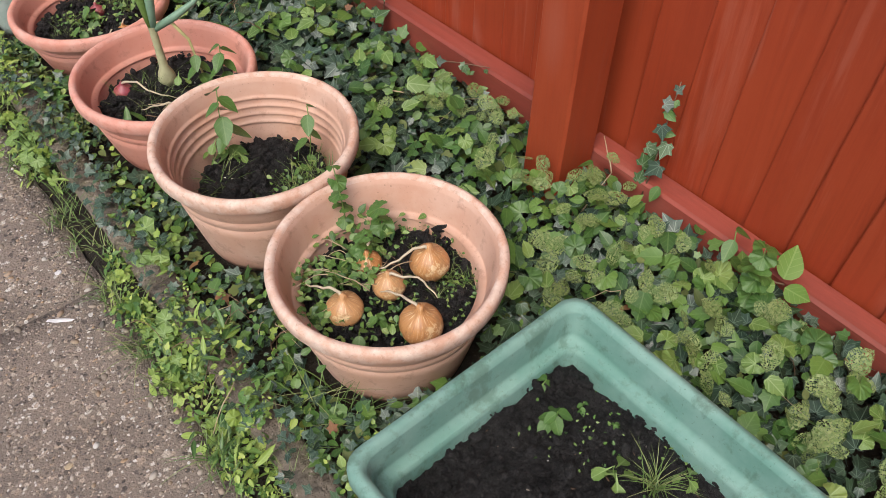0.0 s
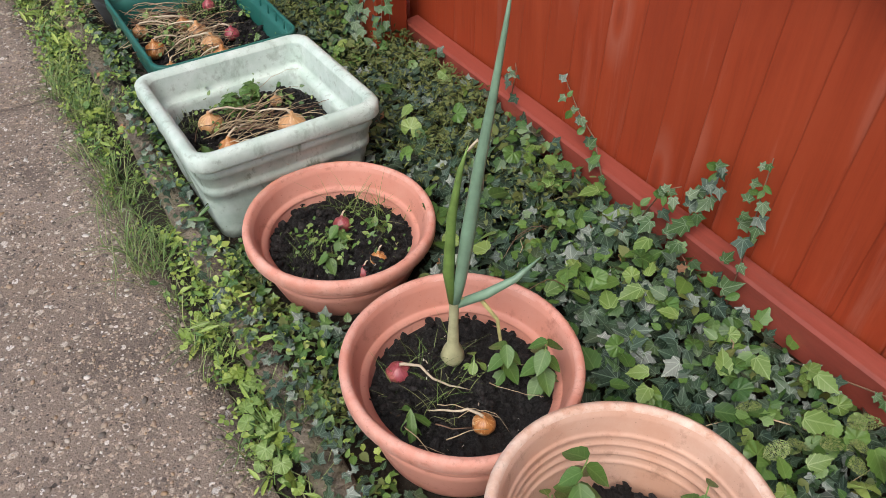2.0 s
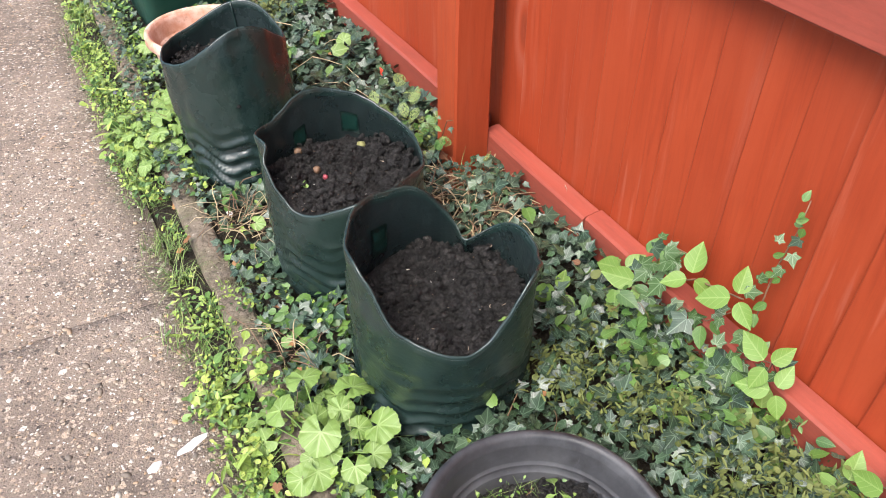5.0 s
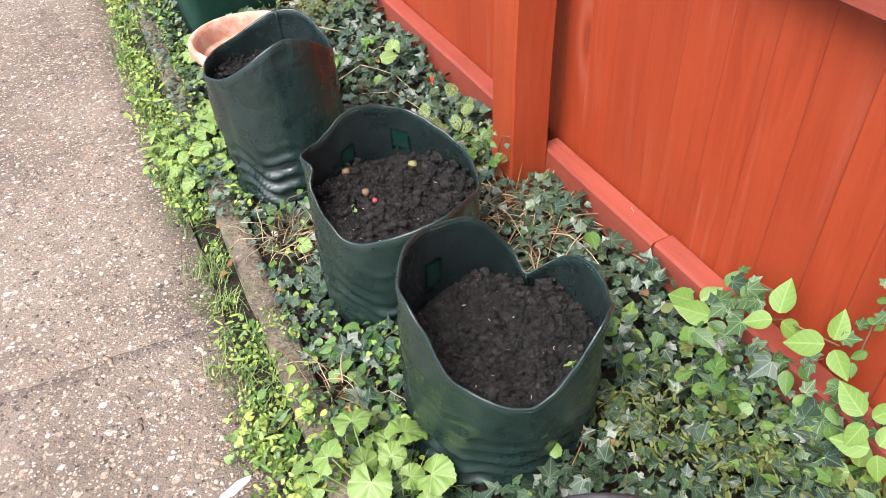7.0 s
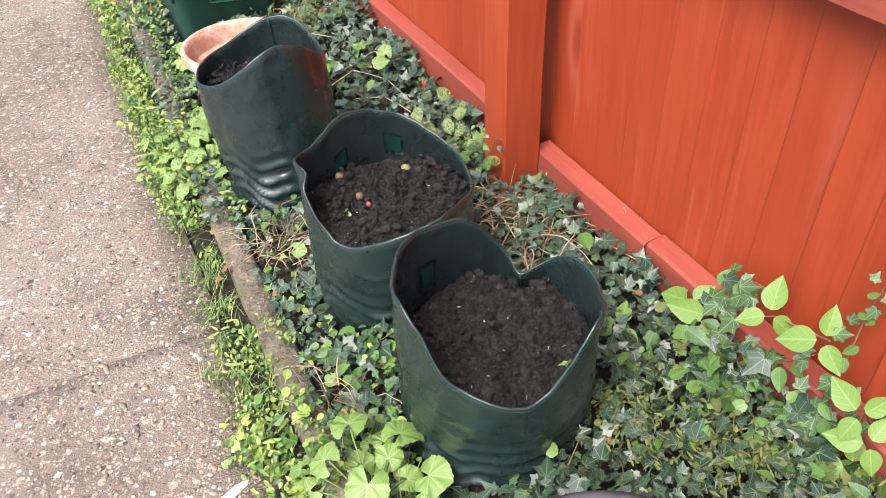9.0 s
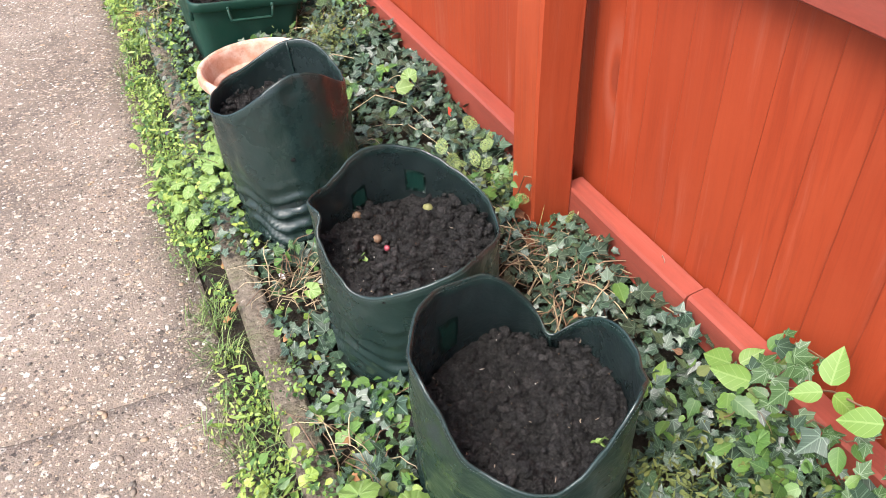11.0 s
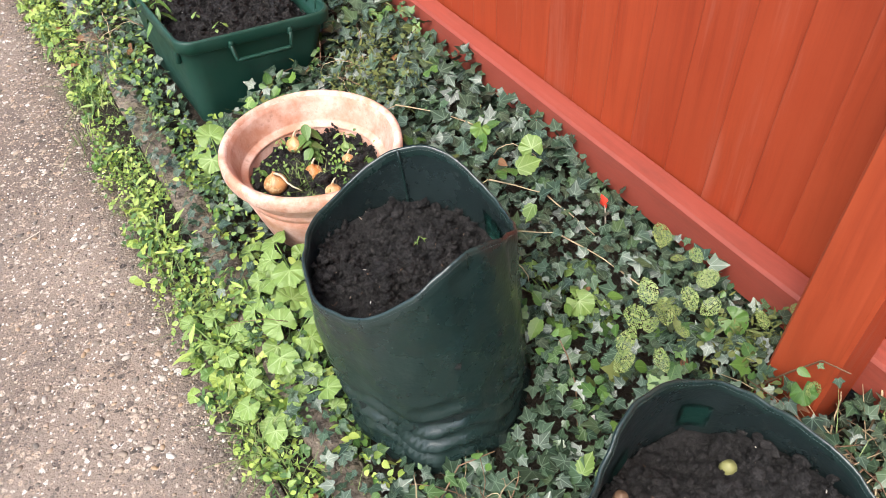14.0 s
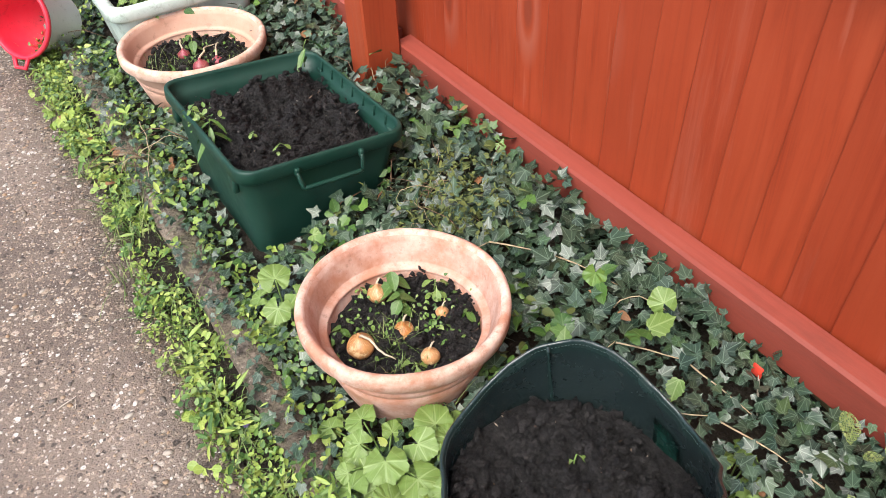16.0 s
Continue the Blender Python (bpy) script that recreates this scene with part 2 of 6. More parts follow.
M["salmon_rim"] = plastic("worn_salmon_rim", (0.60, 0.26, 0.19), (0.25, 0.08, 0.05), (0.72, 0.46, 0.38), 0.52, 0.6, 20.0, 0.2)
M["salmon"] = plastic("salmon_plastic", (0.58, 0.25, 0.18), (0.27, 0.09, 0.055), (0.66, 0.38, 0.30), 0.48, 0.4)
M["black"] = plastic("black_plastic", (0.026, 0.027, 0.030), (0.05, 0.047, 0.043), (0.115, 0.118, 0.126), 0.42, 0.6)
M["sage"] = plastic("sage_green_plastic", (0.13, 0.27, 0.215), (0.05, 0.08, 0.045), (0.32, 0.46, 0.40), 0.55, 0.45, algae=0.4)
M["mint"] = plastic("bleached_mint_plastic", (0.45, 0.56, 0.49), (0.11, 0.14, 0.09), (0.66, 0.74, 0.69), 0.6, 0.75, 14.0, algae=0.34)
M["mint_body"] = plastic("algae_streaked_mint_plastic", (0.36, 0.46, 0.39), (0.10, 0.14, 0.08), (0.58, 0.66, 0.60), 0.65, 0.7, 14.0, algae=0.75)
M["teal"] = plastic("teal_green_plastic", (0.010, 0.105, 0.085), (0.03, 0.04, 0.03), (0.05, 0.19, 0.16), 0.42, 0.45)
M["bottle"] = plastic("bottle_green_plastic", (0.006, 0.040, 0.027), (0.018, 0.026, 0.02), (0.025, 0.075, 0.055), 0.42, 0.4)
M["crimson"] = plastic("bright_red_plastic", (0.75, 0.025, 0.055), (0.3, 0.02, 0.02), (0.8, 0.12, 0.14), 0.35, 0.3)
M["offwhite"] = plastic("off_white_plastic", (0.68, 0.64, 0.62), (0.3, 0.27, 0.25), (0.8, 0.78, 0.76), 0.5, 0.5)


def make_tarp(name, a, b):
    s = Shade(name, 0.32, spec=0.6)
    c = s.ramp(s.noise(6, 5, 0.6), [(0.3, a), (0.75, b)])
    c = s.mix(s.ramp(s.noise(60, 4, 0.7), [(0.62, 0.0), (0.8, 0.35)]), c, (0.10, 0.10, 0.085))
    s.colour(c)
    s.put(s.b.inputs["Roughness"], s.ramp(s.noise(12, 5), [(0.3, 0.20), (0.7, 0.38)]))
    s.bump(s.noise(11, 5, 0.6), 0.5, 0.012)
    s.bump(s.noise(500, 2), 0.15, 0.0006)
    return s.m


M["tarp"] = make_tarp("dark_green_woven_tarpaulin", (0.009, 0.021, 0.0195), (0.017, 0.035, 0.032))
M["tarp_in"] = make_tarp("tarpaulin_inner_face", (0.010, 0.018, 0.0185), (0.018, 0.028, 0.0285))
M["patch"] = make_tarp("tarpaulin_handle_patch", (0.012, 0.055, 0.043), (0.02, 0.075, 0.06))


def plain(name, col, rough=0.6, var=0.35, scale=40):
    s = Shade(name, rough)
    dark = tuple(v * (1 - var) for v in col)
    s.colour(s.ramp(s.noise(scale, 4), [(0.3, dark), (0.7, col)]))
    s.bump(s.noise(scale * 3, 3), 0.2, 0.001)
    return s.m


M["thread"] = plain("pale_stitching", (0.075, 0.10, 0.095))
M["straw"] = plain("dry_straw", (0.46, 0.36, 0.22))
M["twig"] = plain("brown_twigs", (0.20, 0.12, 0.07))
M["stalk"] = plain("dried_onion_stalk", (0.62, 0.53, 0.38))
M["green_stem"] = plain("green_stem", (0.16, 0.27, 0.06))
M["leek"] = plain("blue_green_onion_leaf", (0.20, 0.33, 0.22), 0.4, 0.3, 25)
M["leek_bulb"] = plain("pale_green_bulb_skin", (0.46, 0.46, 0.26))
M["yellowing"] = plain("yellowing_leaf", (0.50, 0.47, 0.19))
M["paper"] = plain("white_litter", (0.75, 0.73, 0.72))
M["red_tag"] = plain("red_tag", (0.75, 0.06, 0.03))
M["potato"] = plain("greenish_potato_skin", (0.25, 0.25, 0.09))
M["teal_string"] = plain("teal_plastic_string", (0.05, 0.30, 0.26), 0.4)
M["lilac"] = plain("lilac_petal", (0.36, 0.26, 0.62))
M["pale_stick"] = plain("pale_wood_stick", (0.45, 0.40, 0.32))


def make_onion(name, a, b, c3):
    s = Shade(name, 0.36)
    gen = s.t.nodes.new("ShaderNodeTexCoord").outputs["Object"]
    sx = s.t.nodes.new("ShaderNodeSeparateXYZ")
    s.put(sx.inputs[0], gen)
    ang = s.math("ARCTAN2", sx.outputs[1], sx.outputs[0])
    comb = s.t.nodes.new("ShaderNodeCombineXYZ")
    s.put(comb.inputs[0], s.math("MULTIPLY", ang, 3.2))
    s.put(comb.inputs[1], s.math("MULTIPLY", sx.outputs[2], 1.6))
    lines = s.noise(2.4, 5, 0.7, vec=comb.outputs[0])
    col = s.ramp(lines, [(0.36, a), (0.48, b), (0.57, b), (0.63, c3)])
    col = s.mix(s.ramp(s.noise(2.6, 5), [(0.52, 0.0), (0.66, 0.75)]), col, (0.22, 0.095, 0.035))
    col = s.mix(s.ramp(s.noise(1.7, 6, 0.75), [(0.56, 0.0), (0.60, 0.8)]), col, c3)
    col = s.mix(s.math("MULTIPLY", s.each(), 0.3), col, c3)
    s.colour(col)
    s.bump(lines, 0.3, 0.002)
    return s.m


M["onion"] = make_onion("golden_onion_skin", (0.28, 0.085, 0.018), (0.46, 0.19, 0.050), (0.68, 0.52, 0.30))
M["red_onion"] = make_onion("red_onion_skin", (0.16, 0.02, 0.035), (0.28, 0.045, 0.065), (0.42, 0.14, 0.13))
M["ivy"] = leafy("ivy_leaf", [(0.013, 0.030, 0.017), (0.022, 0.048, 0.025), (0.033, 0.066, 0.036), (0.050, 0.088, 0.056), (0.056, 0.110, 0.036)], (0.17, 0.24, 0.17), 0.55, 0.36, 1.4, 0.5, palmate=True)
M["weed"] = leafy("mid_green_weed_leaf", [(0.030, 0.080, 0.016), (0.055, 0.125, 0.024), (0.09, 0.18, 0.034), (0.14, 0.24, 0.045)], (0.22, 0.32, 0.12), 0.25, 0.45, trans=0.1)
M["lime"] = leafy("lime_green_leaf", [(0.085, 0.155, 0.030), (0.125, 0.205, 0.042), (0.165, 0.255, 0.058), (0.23, 0.30, 0.075)], (0.32, 0.42, 0.18), 0.4, 0.5, trans=0.12, palmate=True)
M["fresh"] = leafy("yellow_green_weed_leaf", [(0.12, 0.19, 0.030), (0.18, 0.27, 0.042), (0.25, 0.34, 0.06), (0.36, 0.42, 0.09)], (0.38, 0.48, 0.2), 0.25, 0.5, trans=0.12)
M["bramble"] = leafy("bramble_leaf", [(0.075, 0.15, 0.028), (0.11, 0.20, 0.036), (0.15, 0.25, 0.045), (0.20, 0.28, 0.055)], (0.27, 0.37, 0.13), 0.4, 0.5, trans=0.1)
M["young_ivy"] = leafy("young_ivy_leaf", [(0.022, 0.052, 0.020), (0.036, 0.080, 0.026), (0.060, 0.12, 0.030), (0.10, 0.17, 0.04)], (0.22, 0.30, 0.18), 0.55, 0.38, 1.4, palmate=True)
M["lace"] = leafy("insect_eaten_leaf", [(0.11, 0.17, 0.045), (0.17, 0.24, 0.07), (0.25, 0.29, 0.11)], (0.3, 0.3, 0.15), 0.3, 0.6)
M["moss"] = leafy("olive_mossy_weed", [(0.055, 0.078, 0.018), (0.095, 0.12, 0.027), (0.14, 0.16, 0.04)], (0.2, 0.2, 0.08), 0.1, 0.7)
M["grass"] = leafy("grass_blade", [(0.06, 0.12, 0.025), (0.11, 0.19, 0.04), (0.18, 0.25, 0.07), (0.34, 0.32, 0.15)], (0.2, 0.3, 0.1), 0.15, 0.5)
M["dead"] = leafy("dead_brown_leaf", [(0.12, 0.055, 0.025), (0.24, 0.11, 0.045), (0.36, 0.19, 0.08)], (0.4, 0.25, 0.12), 0.2, 0.7)

# ---- mesh helpers ----


def place(ob, x=0.0, y=0.0, z=0.0, rz=0.0, rx=0.0, ry=0.0):
    """Stands a thing on the climbing ground."""
    ob.matrix_basis = SLOPE @ pose(x, y, z, rx, ry, rz)
    return ob


def smooth(me, on=True):
    me.polygons.foreach_set("use_smooth", [on] * len(me.polygons))


def thing(name, label, category, x, y, z=0.0, rz=0.0, rx=0.0, ry=0.0, group="", kind=""):
    return place(tagged(new(name), label, category, group, kind), x, y, z, rz, rx, ry)


def part(name, me, material, parent, label="", flat=False):
    """Links a mesh (or bmesh) as ONE part under a thing or a part."""
    if isinstance(me, bmesh.types.BMesh):
        bm, me = me, bpy.data.meshes.new(name)
        bm.normal_update()
        bm.to_mesh(me)
        bm.free()
        smooth(me, not flat)
    if not me.materials:
        me.materials.append(material)
    ob = new(name, me)
    ob.parent = parent
    return tagged(ob, label) if label else ob


def rings(loops, close_start=False, close_end=False):
    """A skin over closed loops of equal length."""
    bm = bmesh.new()
    rows = [[bm.verts.new(p) for p in lp] for lp in loops]
    n = len(rows[0])
    for a, b in zip(rows, rows[1:]):
        for i in range(n):
            j = (i + 1) % n
            bm.faces.new((a[i], a[j], b[j], b[i]))
    if close_start:
        bm.faces.new(rows[0][::-1])
    if close_end:
        bm.faces.new(rows[-1])
    return bm


def lathe(profile, seg=56, wob=0.0, seed=0.0, closed=False):
    """A turned shape from (radius, height) pairs, slightly out of true."""
    loops = []
    for r, z in profile:
        loops.append([((r + wob * noise.noise((math.cos(a) * 1.3 + seed, math.sin(a) * 1.3, z * 3))) * math.cos(a), (r + wob * noise.noise((math.cos(a) * 1.3 + seed, math.sin(a) * 1.3, z * 3))) * math.sin(a), z) for a in (2 * math.pi * i / seg for i in range(seg))])
    return rings(loops, close_start=closed and profile[0][0] > 0.004)


def even(loop, n=64):
    """Points spaced evenly round a closed outline."""
    pts = [Vector((p[0], p[1])) for p in loop]
    ln = [(pts[(i + 1) % len(pts)] - p).length for i, p in enumerate(pts)]
    total, out, i, run = sum(ln), [], 0, 0.0
    for k in range(n):
        s = total * k / n
        while run + ln[i] < s:
            run += ln[i]
            i += 1
        q = pts[i].lerp(pts[(i + 1) % len(pts)], (s - run) / max(1e-9, ln[i]))
        out.append((q.x, q.y))
    return out


def rrect(w, d, r, z, k=6, dx=0.0, dy=0.0):
    """A rounded rectangle as a loop."""
    out = []
    for cx, cy, a0 in ((w / 2 - r, d / 2 - r, 0), (-w / 2 + r, d / 2 - r, 90), (-w / 2 + r, -d / 2 + r, 180), (w / 2 - r, -d / 2 + r, 270)):
        for i in range(k + 1):
            a = radians(a0 + 90 * i / k)
            out.append((cx + r * math.cos(a) + dx, cy + r * math.sin(a) + dy, z))
    return out


def block(w, d, h, bevel=0.004, at=(0, 0, 0)):
    bm = bmesh.new()
    bmesh.ops.create_cube(bm, size=1.0, matrix=Matrix.Translation(at) @ Matrix.Diagonal((w, d, h, 1)))
    if bevel:
        bmesh.ops.bevel(bm, geom=list(bm.edges), offset=bevel, segments=1, affect="EDGES")
    return bm


def tube(points, radii, sides=6):
    """A bent tapering rod through points."""
    pts = [Vector(p) for p in points]
    loops = []
    for i, p in enumerate(pts):
        d = (pts[min(i + 1, len(pts) - 1)] - pts[max(i - 1, 0)]).normalized()
        u = d.cross(Vector((0.31, 0.17, 0.93))).normalized()
        v = d.cross(u)
        r = radii[i] if isinstance(radii, (list, tuple)) else radii
        loops.append([p + r * (math.cos(2 * math.pi * k / sides) * u + math.sin(2 * math.pi * k / sides) * v) for k in range(sides)])
    return rings(loops, True, True)


def bend(a, b, sag, n=7, jitter=0.0, rnd=random):
    """Points of an arched stalk from a to b."""
    a, b, sag = Vector(a), Vector(b), Vector(sag)
    return [a.lerp(b, t) + sag * (4 * t * (1 - t)) + Vector((rnd.uniform(-1, 1), rnd.uniform(-1, 1), rnd.uniform(-1, 1))) * jitter for t in (i / (n - 1) for i in range(n))]


class Heap:
    """Gathers many small pieces into one mesh."""

    def __init__(self):
        self.v, self.f, self.uv, self.mi, self.n = [], [], [], [], 0

    def add(self, tmpl, m, mat=0):
        verts, faces, uv = tmpl
        r = np.array(m.to_3x3())
        self.v.append(verts @ r.T + np.array(m.translation))
        self.uv.append(uv)
        self.f += [tuple(i + self.n for i in f) for f in faces]
        self.mi += [mat] * len(faces)
        self.n += len(verts)

    def mesh(self, name, mats, sm=True):
        me = bpy.data.meshes.new(name)
        if not self.v:
            return me
        me.from_pydata(np.concatenate(self.v).tolist(), [], self.f)
        uv = np.concatenate(self.uv)
        layer = me.uv_layers.new(name="leaf")
        idx = np.empty(len(me.loops), dtype=np.int32)
        me.loops.foreach_get("vertex_index", idx)
        layer.data.foreach_set("uv", uv[idx].astype(np.float32).ravel())
        for mt in mats:
            me.materials.append(mt)
        me.polygons.foreach_set("material_index", self.mi)
        smooth(me, sm)
        return me

    def stuff(self, name, mats, label, category, at=None):
        ob = new(name, self.mesh(name, mats))
        ob.matrix_basis = SLOPE @ at if at else SLOPE
        return tagged(ob, label, category, kind="stuff")


# ---- the setting ----


def edge_x(y):
    """The drive's edge."""
    return -0.05 + 0.017 * y


def kerb_x(y):
    return 0.045 + 0.019 * y


def flat_grid(x0, x1, y0, y1, nx, ny, height):
    bm = bmesh.new()
    rows = [[bm.verts.new((x, y, height(x, y))) for x in np.linspace(x0, x1, nx)] for y in np.linspace(y0, y1, ny)]
    for a, b in zip(rows, rows[1:]):
        for i in range(nx - 1):
            bm.faces.new((a[i], a[i + 1], b[i + 1], b[i]))
    me = bpy.data.meshes.new("grid")
    bm.normal_update()
    bm.to_mesh(me)
    bm.free()
    smooth(me)
    return me


def setting(name, me, material, label, category):
    if isinstance(me, bmesh.types.BMesh):
        bm, me = me, bpy.data.meshes.new(name)
        bm.normal_update()
        bm.to_mesh(me)
        bm.free()
    me.materials.append(material)
    ob = new(name, me)
    ob.matrix_basis = SLOPE
    return tagged(ob, label, category, kind="structure")


setting("ground", flat_grid(-60, 60, -60, 60, 3, 3, lambda x, y: -0.06), M["bed"], "bare brown earth reaching far beyond the garden", "ground")


def bed_height(x, y):
    return 0.012 + 0.05 * max(0.0, min(1.0, (x - 0.3) / 0.6)) + 0.02 * noise.noise((x * 6, y * 6, 0)) + 0.008 * noise.noise((x * 25, y * 25, 2))


def bed_surface(x, y):
    """The bed, dropping under the slabs at the drive's edge."""
    return bed_height(x, y) - 0.05 * max(0.0, min(1.0, (edge_x(y) + 0.012 - x) / 0.02))


setting("flower_bed", flat_grid(-0.08, 1.15, -2.0, 10.5, 62, 320, bed_surface), M["bed"], "dark soil of a narrow planting bed along the fence", "flower bed")

# the drive, cast in bays with open joints
drive = tagged(new("path"), "worn exposed-aggregate concrete drive beside the kerb", "drive", kind="structure")
drive.matrix_basis = SLOPE
BAYS = [-2.0, 1.235, 3.30, 4.79, 10.5]
for y0, y1 in zip(BAYS, BAYS[1:]):
    bm = bmesh.new()
    ny = max(8, int((y1 - y0) / 0.05))
    ys = np.linspace(y0 + 0.0005, y1 - 0.0005, ny)
    rows = []
    for y in ys:
        e = edge_x(y) + 0.016 * noise.noise((y * 4, 3.1, 0)) + 0.009 * noise.noise((y * 21, 1.1, 0))
        row = [bm.verts.new((x, y + (0.022 * noise.noise((x * 5, (y0 if y == ys[0] else y1) * 3.7, 0)) + 0.007 * noise.noise((x * 26, (y0 if y == ys[0] else y1) * 3.7, 2)) if y in (ys[0], ys[-1]) else 0), 0.002 * noise.noise((x * 8, y * 8, 0)))) for x in (-2.4, -1.4, -0.9, -0.65, -0.56, *np.arange(-0.5, -0.09, 0.025))]
        row += [bm.verts.new((e, y, -0.001)), bm.verts.new((e + 0.006, y, -0.05))]
        rows.append(row)
    for a, b in zip(rows, rows[1:]):
        for i in range(len(a) - 1):
            bm.faces.new((a[i], a[i + 1], b[i + 1], b[i]))
    for row, flip in ((rows[0], False), (rows[-1], True)):
        low = [bm.verts.new((v.co.x, v.co.y, -0.05)) for v in row]
        for i in range(len(row) - 1):
            f = (row[i], low[i], low[i + 1], row[i + 1])
            bm.faces.new(f[::-1] if flip else f)
    part("slab", bm, M["concrete"], drive)

# kerb stones
kerb = tagged(new("kerb"), "rough mossy concrete edging between drive and bed", "kerb", kind="structure")
kerb.matrix_basis = SLOPE
ky = -1.6
while ky < 10.2:
    ln = 0.905
    loops = []
    for i in range(26):
        y = ky + 0.004 + (ln - 0.008) * i / 25
        c = kerb_x(y) + 0.006 * noise.noise((ky * 3.7, 0.5, 0))
        w = 0.036 + 0.005 * noise.noise((y * 9, 7, 0))
        h = 0.044 + 0.010 * noise.noise((y * 6, 2, 0)) + 0.006 * noise.noise((y * 40, 12, 0)) + 0.006 * noise.noise((ky * 9.1, 5, 0))
        wear = 0.012 + 0.008 * noise.noise((y * 13, 4, 0))
        loops.append([(c - w, y, -0.05), (c - w, y, h - wear), (c - w + wear * 0.6, y, h - 0.003), (c, y, h + 0.003 * noise.noise((y * 30, 8, 0))), (c + w - wear * 0.6, y, h - 0.002), (c + w, y, h - wear), (c + w, y, -0.05)])
    part("kerbstone", rings(loops, True, True), M["kerb"], kerb)
    ky += ln

# ---- fence: posts, rails, overlapping upright boards, all plumb on the slope ----
LEAN_X, LEAN_Y = -0.027, -0.047
fence = tagged(new("fence"), "tall close-board timber fence stained red-brown", "fence", kind="structure")
fence.matrix_basis = SLOPE
POST_Y = [-1.30, 0.684, 2.798, 4.808, 6.785, 8.80]
POST_X0, POST_X1, BOARD_X, POST_W = 0.843, 0.957, 1.012, 0.108


def plumb(bm):
    for v in bm.verts:
        v.co.x += LEAN_X * (v.co.z - 0.2)
        v.co.y += LEAN_Y * (v.co.z - 0.2)
    return bm


for py in POST_Y:
    bm = block(POST_X1 - POST_X0, POST_W, 2.1, 0.006, ((POST_X0 + POST_X1) / 2, py + POST_W / 2, 0.85))
    bmesh.ops.subdivide_edges(bm, edges=[e for e in bm.edges if abs(e.verts[0].co.z - e.verts[1].co.z) > 1], cuts=14)
    for v in bm.verts:
        v.co.x += 0.003 * noise.noise((py, v.co.z * 3, 0))
    part("post", plumb(bm), M["post"], fence, flat=True)

RAIL = [(1.010, -0.098), (0.966, -0.098), (0.960, -0.092), (0.960, -0.008), (0.966, -0.001), (1.002, 0.004), (1.010, 0.004)]
RAIL_TOP = [(0.185, 0.212), (0.237, 0.197), (0.220, 0.220), (0.219, 0.216), (0.216, 0.216)]  # the lowest rails' tops, bay by bay
for z0 in (0.0, 0.772, 1.42):
    for k, (a, b) in enumerate(zip(POST_Y, POST_Y[1:])):
        ends = [a + POST_W - 0.030, b + 0.030]
        if k == 2 and z0 == 0.0:
            ends = [ends[0], 4.350, 4.355, ends[1]]
        for i in range(0, len(ends), 2):
            loops = []
            for j in range(22):
                y = ends[i] + (ends[i + 1] - ends[i]) * j / 21
                f = (y - a) / (b - a)
                zt = (RAIL_TOP[k][0] * (1 - f) + RAIL_TOP[k][1] * f if z0 == 0.0 else 0.224) + z0
                dy = LEAN_Y * z0
                loops.append([(x + LEAN_X * z0 + 0.002 * noise.noise((y * 3, x * 20, z * 9)) - (0.004 if i else 0), y + dy, z + zt + 0.003 * noise.noise((y * 2, k * 1.7, z0)) - (0.004 if i else 0)) for x, z in RAIL])
            part("rail", rings(loops, True, True), M["rail"], fence, flat=True)

rb = random.Random(4)
by = -2.1
while by < 10.2:
    w = rb.uniform(0.098, 0.112)
    thick = 0.011 + rb.uniform(-0.003, 0.003)
    loops = []
    tw = rb.uniform(-0.003, 0.003)
    for i in range(9):
        z = 0.10 + 1.75 * i / 8
        o = 0.003 * noise.noise((by * 3, z * 2.2, 0)) + tw * (z - 0.9)
        loops.append([(BOARD_X + 0.022, by - 0.012, z), (BOARD_X + 0.012 + o, by - 0.012, z), (BOARD_X - thick + 0.0145 + o, by + w - 0.003, z), (BOARD_X - thick + 0.016 + o, by + w, z), (BOARD_X + 0.022, by + w, z)])
    part("board", plumb(rings(loops, True, True)), M["board"], fence, flat=True)
    by += w
for a, b in zip(POST_Y, POST_Y[1:]):
    part("gravel_board", block(0.022, b - a - POST_W - 0.004, 0.16, 0.003, (1.018, (a + b + POST_W) / 2, 0.06)), M["gravel_board"], fence)
part("capping", plumb(block(0.06, 12.0, 0.03, 0.004, (1.025, 4.0, 1.87))), M["rail"], fence)

# ---- containers ----


